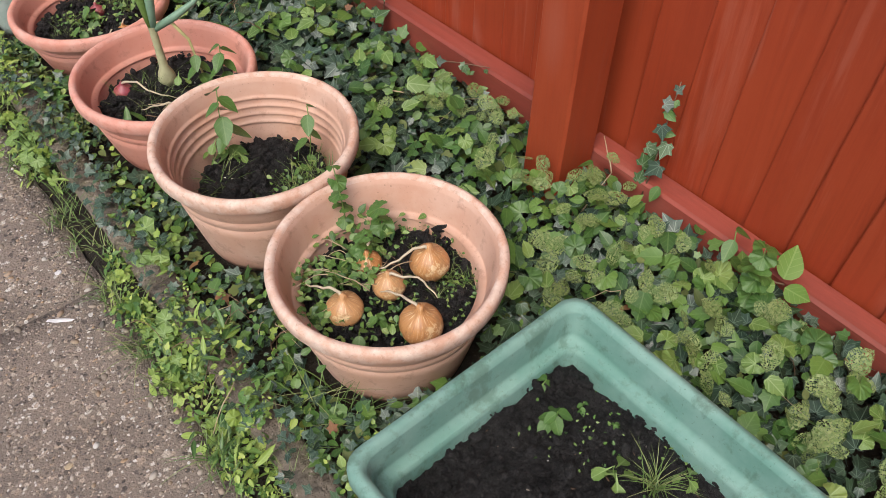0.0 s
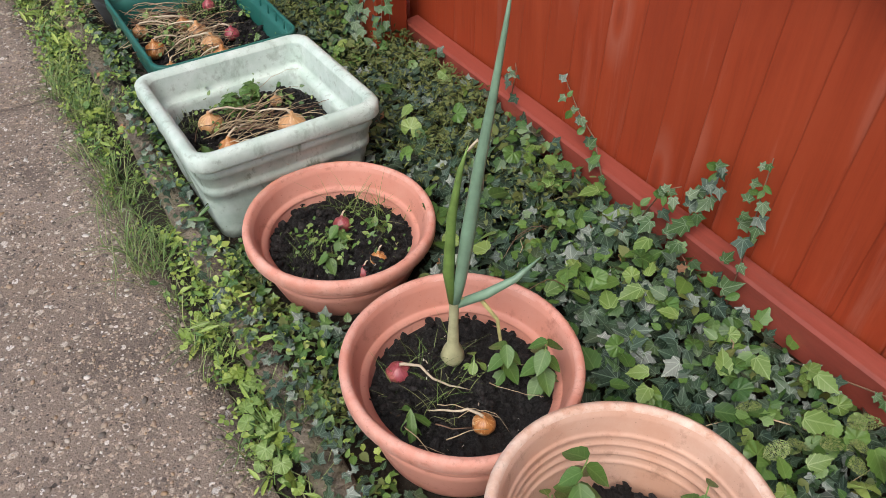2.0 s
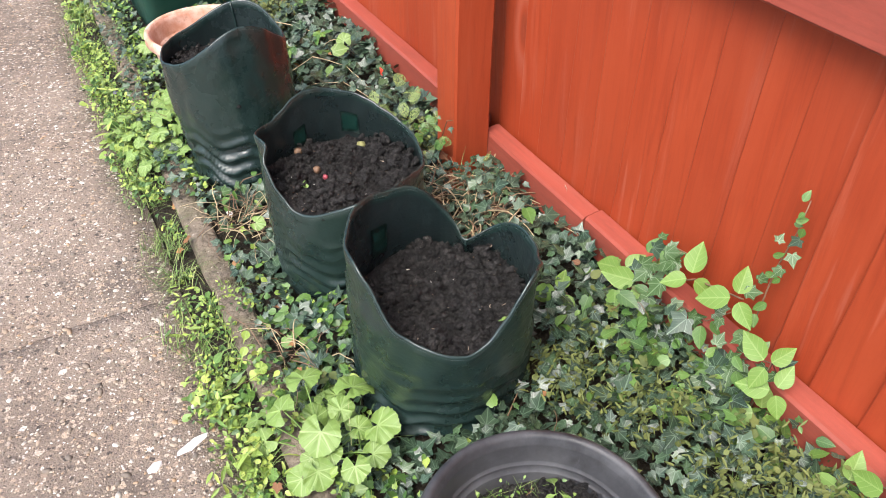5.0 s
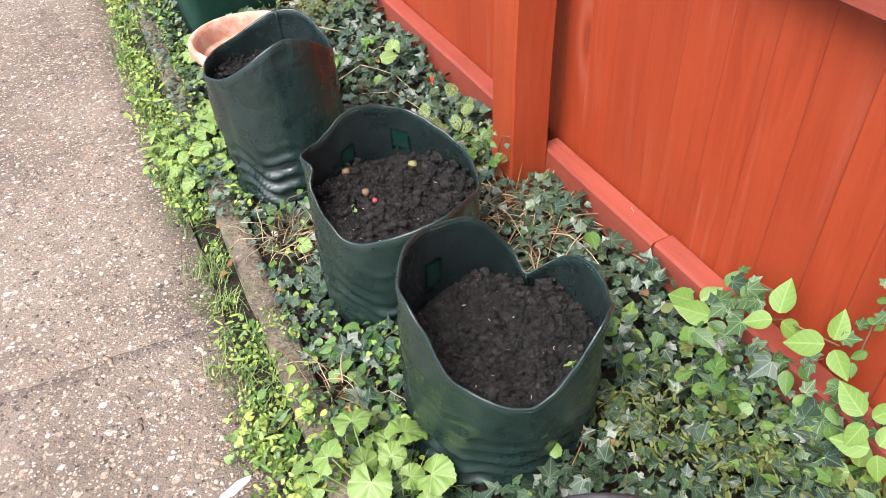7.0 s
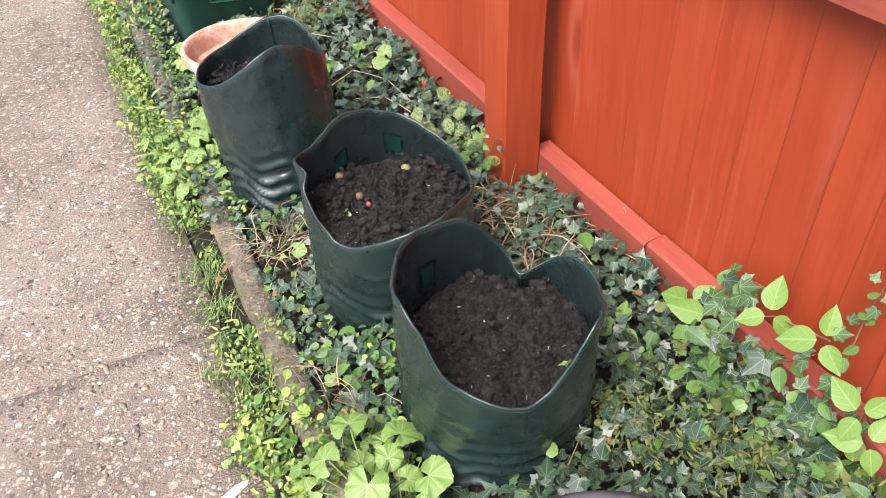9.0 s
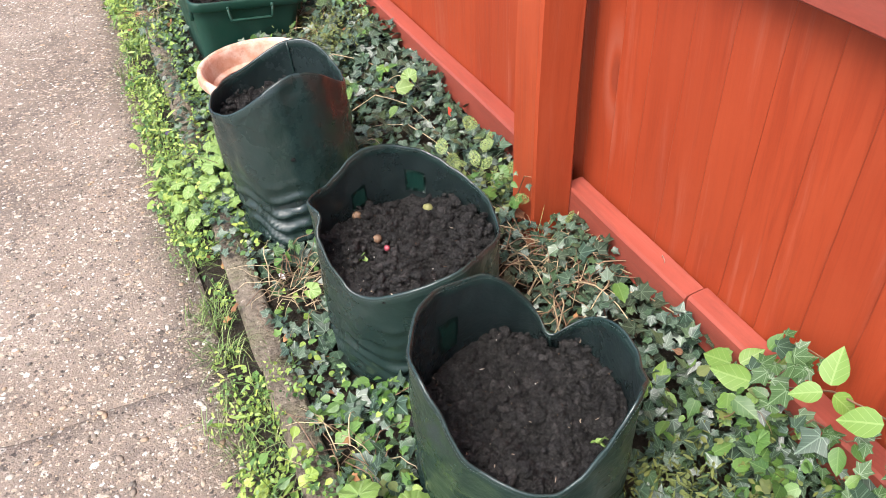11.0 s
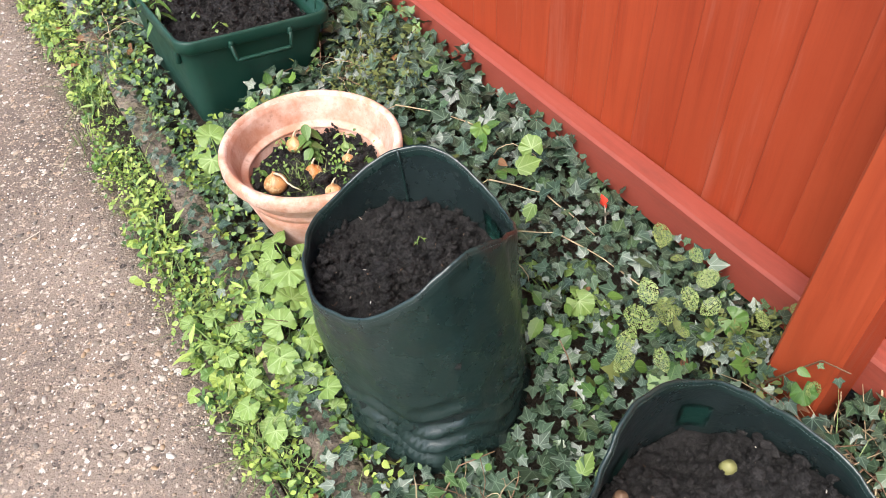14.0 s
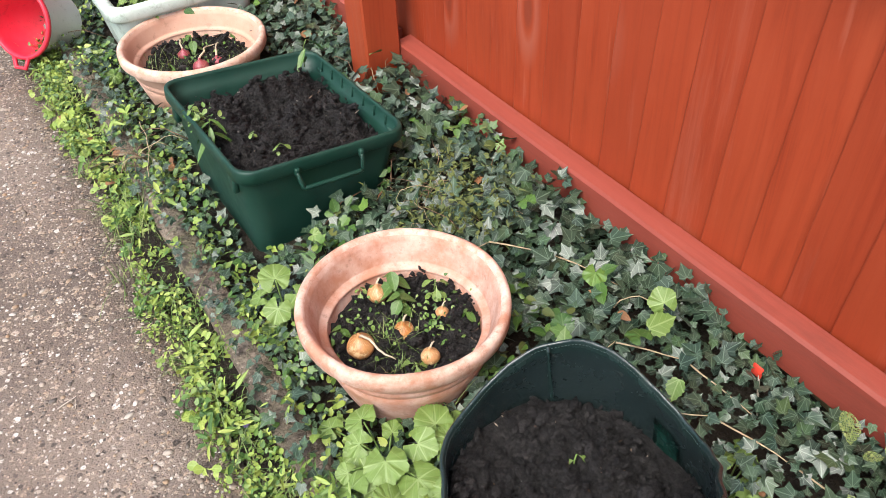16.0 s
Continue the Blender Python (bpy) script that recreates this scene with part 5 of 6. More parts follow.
broadleaf(0.17, 4.13, [(0.178, 4.257), (0.262, 4.193), (0.109, 4.206), (0.162, 4.118), (0.277, 4.101), (0.129, 4.057), (0.19, 4.014), (0.22, 4.16)], "lime green broad-leaved weed beside the grow bag", 0.085, 0.10)
broadleaf(0.06, 5.60, [(0.025, 5.684), (0.073, 5.651), (0.043, 5.601), (0.06, 5.555), (0.10, 5.60)], "lime green broad-leaved weed spilling over the kerb", 0.05, 0.06)
broadleaf(0.17, 5.52, [(0.148, 5.619), (0.172, 5.531), (0.222, 5.587), (0.21, 5.47), (0.142, 5.467), (0.24, 5.53), (0.18, 5.66)], "large lime green broad-leaved weed beside the tall bag", 0.08, 0.085)
broadleaf(0.12, 5.41, [(0.081, 5.46), (0.142, 5.40), (0.19, 5.37), (0.047, 5.406), (0.10, 5.36), (0.07, 5.34)], "yellowing broad-leaved weed on the kerb", 0.055, 0.06)
broadleaf(0.27, 5.70, [(0.263, 5.775), (0.234, 5.73), (0.25, 5.66), (0.318, 5.662), (0.22, 5.637), (0.282, 5.604), (0.33, 5.60)], "lime green broad-leaved weed before the terracotta pot", 0.08, 0.09)
broadleaf(0.37, 5.60, [(0.367, 5.68), (0.373, 5.635), (0.383, 5.57), (0.32, 5.552), (0.42, 5.62)], "lime green broad-leaved weed before the terracotta pot", 0.075, 0.09)
broadleaf(0.70, 5.30, [(0.731, 5.334), (0.769, 5.307), (0.715, 5.259), (0.719, 5.212), (0.672, 5.373), (0.644, 5.40), (0.68, 5.23)], "lime green lobed weed among the ivy", 0.06, 0.11)
broadleaf(0.276, 6.16, [(0.276, 6.187), (0.30, 6.13), (0.25, 6.12)], "lime green broad-leaved weed against the box", 0.075, 0.09)
broadleaf(0.0, 4.0, [(-0.017, 3.973), (0.02, 4.03), (0.015, 3.94), (-0.02, 4.05)], "small yellow-green weed in the kerb gap", 0.04, 0.04)
broadleaf(0.03, 0.95, [(-0.01, 0.90), (0.03, 0.88), (0.0, 0.97), (0.05, 1.02), (0.02, 1.0), (0.06, 0.92)], "bright green weed in the kerb gap", 0.045, 0.05)
broadleaf(0.10, 1.22, [(0.06, 1.20), (0.10, 1.25), (0.13, 1.19), (0.09, 1.16)], "grey-green lobed weed by the kerb", 0.05, 0.06)
broadleaf(0.02, 1.74, [(0.007, 1.811), (-0.011, 1.703), (0.03, 1.76), (0.0, 1.65), (0.02, 1.86), (-0.02, 1.77)], "bright feathery weed in the kerb gap", 0.04, 0.05)


def bramble(tri, label):
    """A bramble shoot with groups of three leaflets, scrambling over the rail."""
    x, y, z = tri[0]
    t = thing("bramble", label, "bramble", x, y, 0.0)
    rel = [(Vector(p) - Vector((x, y, 0))) for p in tri]
    part("stem", tube([(0.02, 0, 0.03)] + [tuple(p + Vector((0.012, 0, -0.012))) for p in rel], 0.002, 5), M["twig"], t)
    for n, p in enumerate(rel[1:]):
        c = p + Vector((-0.010, rp.uniform(-0.006, 0.006), rp.uniform(-0.006, 0.006)))
        base_n = (-0.75 + rp.uniform(-0.3, 0.3), -0.55 + rp.uniform(-0.3, 0.3), 0.9)
        turn, big = radians(rp.uniform(-70, 70)), rp.uniform(0.054, 0.068)
        for k in (-1, 0, 1):
            leaf("bramble", t, facing(c, base_n, turn + radians(k * 108 + rp.uniform(-14, 14)), big * (1.12 if k == 0 else 0.88)) @ Matrix.Translation((0, 0.16, 0)) @ Matrix.Rotation(rp.uniform(-0.4, 0.4), 4, "Y") @ Matrix.Rotation(rp.uniform(-0.35, 0.2), 4, "X"))
    return t


bramble([(0.90, 4.20, 0.12), (0.935, 4.153, 0.208), (0.935, 4.096, 0.215), (0.935, 3.97, 0.327), (0.94, 3.853, 0.364)], "bramble shoot with lime green leaflets over the rail")
bramble([(0.90, 3.74, 0.10), (0.935, 3.747, 0.289), (0.935, 3.705, 0.253)], "bramble shoot with lime green leaflets on the rail")
bramble([(0.90, 3.70, 0.10), (0.925, 3.715, 0.186), (0.92, 3.67, 0.13)], "bramble shoot with lime green leaflets on the rail")
bramble([(0.90, 3.54, 0.12), (0.93, 3.52, 0.20), (0.935, 3.46, 0.25)], "bramble shoot with lime green leaflets on the rail")
bramble([(0.84, 4.24, 0.10), (0.819, 4.229, 0.13)], "low bramble shoot among the ivy")
sprout_late = [(0.90, 0.20, 0.05, 0.26, 13, 0.055, "round_w"), (0.92, 0.28, 0.08, 0.20, 9, 0.05, "weed"), (0.88, 0.62, 0.08, 0.16, 8, 0.05, "weed")]
bramble([(0.88, 0.25, 0.10), (0.93, 0.25, 0.19), (0.935, 0.18, 0.22)], "leafy shoot leaning on the fence rail")


def climber(path, label, leaves=9, size=0.036, lit=0.45):
    """An ivy shoot climbing the boards."""
    x, y, z = path[0]
    t = thing("ivy_shoot", label, "ivy", x, y, 0.0, group="ivy climbing the fence")
    pts = [Vector(p) - Vector((x, y, 0)) for p in path]
    part("stem", tube(pts, [0.0022 * (1 - 0.6 * i / len(pts)) for i in range(len(pts))], 5), M["twig"], t)
    for i in range(leaves):
        f = (i + 0.5) / leaves * (len(pts) - 1)
        a = min(int(f), len(pts) - 2)
        p = pts[a].lerp(pts[a + 1], f - a)
        s = size * (1.15 - 0.55 * i / leaves) * rp.uniform(0.8, 1.2)
        side = 1 if i % 2 else -1
        away = side * abs(rp.gauss(0.014, 0.014)) * (1.3 - 0.7 * i / leaves)
        kind = "weed" if rp.random() < 0.12 + lit * 0.3 else rp.choice(("ivy", "ivy_c", "ivy_c", "ivy_d"))
        q = p + Vector((-0.006 - 0.022 * rp.random(), away, rp.uniform(-0.012, 0.012)))
        leaf(kind, t, facing(q, (-1.0, -0.5 + rp.uniform(-0.6, 0.6), 0.55 + rp.uniform(-0.4, 0.6)), math.pi + side * rp.uniform(0.1, 1.9), s * rp.uniform(0.75, 1.15)))
    return t


CLIMBS = [
    ([(0.959, 0.538, 0.168), (0.981, 0.538, 0.284), (0.981, 0.535, 0.388), (0.981, 0.528, 0.47)], 9, 0.042),
    ([(0.929, 1.445, 0.158), (0.977, 1.476, 0.306), (0.981, 1.485, 0.398), (0.981, 1.488, 0.491)], 12, 0.038),
    ([(0.929, 1.625, 0.179), (0.974, 1.614, 0.297), (0.981, 1.588, 0.367), (0.981, 1.598, 0.419)], 12, 0.042),
    ([(0.929, 1.725, 0.179), (0.959, 1.698, 0.281), (0.974, 1.664, 0.307)], 8, 0.040),
    ([(0.944, 1.872, 0.214), (0.974, 1.944, 0.266), (0.981, 2.015, 0.295), (0.981, 2.078, 0.357)], 9, 0.036),
    ([(0.959, 2.258, 0.22), (0.981, 2.273, 0.284), (0.981, 2.278, 0.305)], 4, 0.028),
    ([(0.80, 2.87, 0.06), (0.822, 2.86, 0.16), (0.828, 2.833, 0.32), (0.825, 2.831, 0.445), (0.820, 2.806, 0.586)], 20, 0.040),
    ([(0.81, 2.90, 0.06), (0.825, 2.885, 0.20), (0.828, 2.86, 0.33), (0.824, 2.845, 0.44)], 18, 0.038),
    ([(0.86, 2.74, 0.08), (0.87, 2.755, 0.30), (0.88, 2.745, 0.42), (0.89, 2.735, 0.49)], 16, 0.038),
    ([(0.83, 2.76, 0.06), (0.845, 2.765, 0.22), (0.85, 2.76, 0.34)], 12, 0.042),
    ([(0.929, 3.825, 0.179), (0.959, 3.818, 0.333), (0.981, 3.828, 0.434), (0.981, 3.812, 0.532), (0.981, 3.808, 0.605)], 14, 0.036),
    ([(0.914, 4.119, 0.164), (0.951, 4.095, 0.253), (0.974, 4.084, 0.318), (0.974, 3.994, 0.338)], 9, 0.045),
    ([(0.914, 3.879, 0.123), (0.929, 3.845, 0.199), (0.966, 3.791, 0.238), (0.974, 3.724, 0.266)], 9, 0.048),
    ([(0.921, 1.272, 0.161), (0.936, 1.129, 0.217), (0.959, 1.038, 0.24)], 6, 0.026),
    ([(0.921, 3.542, 0.08), (0.929, 3.475, 0.179), (0.959, 3.388, 0.23)], 6, 0.036),
    ([(0.93, 4.12, 0.16), (0.95, 4.054, 0.30), (0.955, 4.03, 0.34)], 7, 0.050),
    ([(0.92, 4.02, 0.14), (0.945, 3.983, 0.228), (0.95, 3.917, 0.240), (0.955, 3.872, 0.299)], 9, 0.052),
    ([(0.92, 3.90, 0.12), (0.94, 3.835, 0.19), (0.945, 3.80, 0.22)], 5, 0.060),
]
for pth, n, s in CLIMBS:
    climber(pth, "ivy shoot climbing the red fence", int(n * 1.6), s * 0.92)
climber([(0.80, 4.93, 0.08), (0.835, 4.87, 0.2), (0.83, 4.83, 0.28), (0.82, 4.78, 0.31)], "pale curling shoot at the foot of a post", 6, 0.022, 1.0)
# ivy reaching over the bags and the box
climber([(0.22, 5.00, 0.04), (0.25, 5.06, 0.07), (0.30, 5.08, 0.10), (0.36, 5.06, 0.12)], "ivy shoot creeping across the foot of a grow bag", 9, 0.042, 0.6)
climber([(0.55, 5.06, 0.03), (0.57, 5.10, 0.10), (0.56, 5.12, 0.17), (0.555, 5.14, 0.20)], "ivy shoot climbing a grow bag", 10, 0.030, 0.6)
climber([(0.47, 3.98, 0.03), (0.52, 4.0, 0.07), (0.56, 4.02, 0.12)], "ivy shoot at the foot of a grow bag", 7, 0.030, 0.4)
climber([(0.40, 6.30, 0.03), (0.46, 6.32, 0.09), (0.52, 6.34, 0.12), (0.58, 6.35, 0.12)], "ivy shoot creeping along the recycling box", 11, 0.032, 0.6)
climber([(0.64, 6.32, 0.04), (0.67, 6.36, 0.12), (0.68, 6.37, 0.16)], "ivy shoot climbing the recycling box", 7, 0.030, 0.6)
climber([(0.28, 4.52, 0.03), (0.33, 4.50, 0.06), (0.38, 4.48, 0.10)], "ivy shoot between two grow bags", 8, 0.032, 0.5)

# ---- onions ----


def onion_meshes(kind, seed):
    bm = lathe([(0.0, -0.42), (0.22, -0.40), (0.40, -0.26), (0.49, -0.04), (0.49, 0.10), (0.42, 0.26), (0.28, 0.38), (0.15, 0.46), (0.09, 0.56), (0.07, 0.66), (0.0, 0.68)], 24, 0.03, seed)
    me = bpy.data.meshes.new("bulb")
    bm.normal_update()
    bm.to_mesh(me)
    bm.free()
    smooth(me)
    me.materials.append(M[kind])
    return me


BULB = {"onion": [onion_meshes("onion", s) for s in (1.0, 2.0, 3.0)], "red_onion": [onion_meshes("red_onion", s) for s in (4.0, 5.0)]}


def onion(x, y, z, d, label, kind="onion", stalk=None, tip=(0, 0), top="stalk", fat=0.0025, arch=0.008):
    t = thing("onion", label, "onion", x, y, z, 0, tip[0], tip[1], "onions in the containers")
    b = part("bulb", rp.choice(BULB[kind]), None, t)
    b.matrix_basis = Matrix.Rotation(rp.uniform(0, 6.283), 4, "Z") @ Matrix.Diagonal((d, d, d * rp.uniform(0.85, 1.0), 1))
    if stalk:
        s = Vector(stalk)
        neck = Vector((s.x * 0.08, s.y * 0.08, d * 0.62))
        knee = neck.lerp(s, 0.25) + Vector((0, 0, arch))
        pts = [Vector((0, 0, d * 0.5)), neck] + bend(knee, s, (rp.uniform(-0.012, 0.012), rp.uniform(-0.012, 0.012), arch * 0.6), 7, 0.003, rp)
        part("dry_stalk", tube(pts, [d * 0.085, fat * 1.3, fat * 1.1, fat, fat * 0.9, fat * 0.85, fat * 0.75, fat * 0.6, fat * 0.25], 6), M[top], t)
    else:
        part("neck", tube([(0, 0, d * 0.5), (0.003, 0.002, d * 0.68), (0.008, 0.004, d * 0.8), (0.012, 0.003, d * 0.86)], [d * 0.09, d * 0.06, d * 0.05, d * 0.03], 6), M["stalk"], t)
    return t


GOLD = "golden-skinned ripe onion half out of the compost"
for x, y, d, st in ((0.464, 0.667, 0.082, (-0.10, 0.05, 0.008)), (0.366, 0.672, 0.066, (0.05, -0.09, 0.008)), (0.369, 0.745, 0.06, None), (0.267, 0.679, 0.076, (-0.03, 0.09, 0.01)), (0.355, 0.559, 0.086, (-0.02, 0.11, 0.006))):
    onion(x, y, 0.200, d, GOLD + " in a tan pot", stalk=st)
for x, y, d, kind in ((0.392, 2.163, 0.045, "red_onion"), (0.409, 2.012, 0.04, "onion"), (0.36, 1.99, 0.034, "red_onion")):
    onion(x, y, 0.095, d, "small onion among weeds in a salmon pot", kind)
onion(0.262, 1.664, 0.145, 0.05, "small red onion in a salmon pot", "red_onion", (0.10, -0.10, -0.01))
for x, y, d, st in ((0.242, 2.603, 0.068, (0.15, -0.02, 0.0)), (0.421, 2.487, 0.076, (-0.09, 0.09, 0.0)), (0.245, 2.48, 0.056, (0.1, 0.08, 0.0)), (0.431, 2.617, 0.036, None), (0.363, 2.424, 0.03, (-0.12, 0.05, 0.02))):
    onion(x, y, 0.187, d, GOLD + " in a mint trough", "red_onion" if d < 0.032 else "onion", st)
for x, y, d, st in ((0.246, 3.091, 0.064, (0.12, 0.03, -0.01)), (0.402, 2.936, 0.074, (-0.06, 0.03, 0.0)), (0.403, 3.035, 0.070, (-0.14, 0.02, 0.0)), (0.393, 3.13, 0.064, (-0.1, 0.08, 0.0)), (0.252, 2.955, 0.05, None), (0.24, 3.228, 0.05, (0.12, -0.03, 0.0)), (0.372, 3.206, 0.05, (-0.12, 0.05, 0.01))):
    onion(x, y, 0.168, d, GOLD + " in a teal box", stalk=st)
onion(0.484, 3.086, 0.160, 0.05, "red onion in a teal box", "red_onion", (-0.07, 0.04, 0.02))
onion(0.487, 3.294, 0.168, 0.042, "red onion with a dry upright stalk in a teal box", "red_onion", (-0.03, 0.05, 0.09))
onion(0.356, 3.673, 0.172, 0.045, "pinkish onion with long yellow stalks in a black pot", "red_onion", (-0.13, -0.01, 0.012), top="yellowing", fat=0.0042, arch=0.035)
onion(0.271, 3.595, 0.170, 0.048, "red onion with a yellow stalk in a black pot", "red_onion", (-0.05, -0.04, 0.012), top="yellowing", fat=0.0045)
onion(0.444, 3.721, 0.172, 0.042, "red onion in a black pot", "red_onion", (-0.17, -0.10, 0.0), top="yellowing", fat=0.0048)
for x, y, d, st in ((0.327, 5.881, 0.056, (0.03, -0.09, 0.03)), (0.416, 5.869, 0.042, None), (0.424, 5.988, 0.044, None), (0.505, 5.867, 0.028, None), (0.424, 5.783, 0.038, None)):
    onion(x, y, 0.150, d, "small golden onion in a blotched terracotta pot", stalk=st)
for x, y, d in ((0.475, 7.187, 0.05), (0.457, 7.29, 0.04), (0.53, 7.19, 0.035)):
    onion(x, y, 0.125, d, "red onion in a pale terracotta pot", "red_onion", (rp.uniform(-0.08, 0.08), 0.05, 0.03))

onion(0.334, 1.477, 0.148, 0.045, "golden onion with a withered stalk in a salmon pot", stalk=(-0.07, 0.08, 0.0))

# the tall onion plant
tall = thing("onion_plant", "tall blue-green onion plant with one drooping leaf", "onion plant", 0.375, 1.645, 0.13)
part("bulb", lathe([(0.0, -0.008), (0.018, 0.0), (0.0245, 0.016), (0.020, 0.034), (0.012, 0.052), (0.0095, 0.11), (0.0095, 0.17)], 18), M["leek_bulb"], tall)
part("leaf", tube([(0, 0, 0.15), (0.010, -0.002, 0.22), (0.022, -0.004, 0.33), (0.035, -0.008, 0.47), (0.050, -0.014, 0.60), (0.062, -0.018, 0.72), (0.068, -0.020, 0.79)], [0.008, 0.011, 0.013, 0.010, 0.007, 0.004, 0.001], 10), M["leek"], tall)
part("leaf", tube([(0, 0, 0.15), (-0.006, 0.012, 0.24), (0.0, 0.016, 0.36), (0.012, 0.012, 0.46), (0.022, 0.006, 0.51)], [0.008, 0.011, 0.009, 0.005, 0.001], 8), M["green_stem"], tall)
part("leaf", tube([(0.004, 0, 0.16), (0.05, -0.03, 0.19), (0.10, -0.05, 0.22), (0.145, -0.06, 0.26)], [0.009, 0.010, 0.007, 0.001], 8), M["leek"], tall)
part("dry_leaf", tube([(0.005, 0, 0.17), (0.04, -0.02, 0.18), (0.065, -0.05, 0.13), (0.07, -0.07, 0.04), (0.06, -0.09, 0.01)], [0.005, 0.005, 0.004, 0.003, 0.001], 6), M["yellowing"], tall)
part("dry_leaf", tube([(0.022, 0.006, 0.50), (0.035, 0.0, 0.52), (0.045, -0.004, 0.50), (0.047, -0.006, 0.42)], [0.003, 0.003, 0.002, 0.001], 5), M["stalk"], tall)


def sprout(x, y, z, height, n, size, label, kind="weed", lean=(0.0, 0.0)):
    """An upright seedling with pairs of leaves."""
    t = thing("seedling", label, "weed", x, y, z, rp.uniform(0, 360), group="weeds in the containers")
    top = Vector((lean[0], lean[1], height))
    part("stem", tube(bend((0, 0, -0.005), top, (0.006, 0.004, 0), 5), 0.0013, 5), M["green_stem"], t)
    for i in range(n):
        k = (i + 1) / n
        a = i * 2.4 + rp.uniform(-0.3, 0.3)
        p = top * k
        d = Vector((math.cos(a), math.sin(a), 0))
        leaf(kind, t, facing(p, (d.x * 0.5, d.y * 0.5, 1), a - math.pi / 2, size * rp.uniform(0.7, 1.15)))
    return t


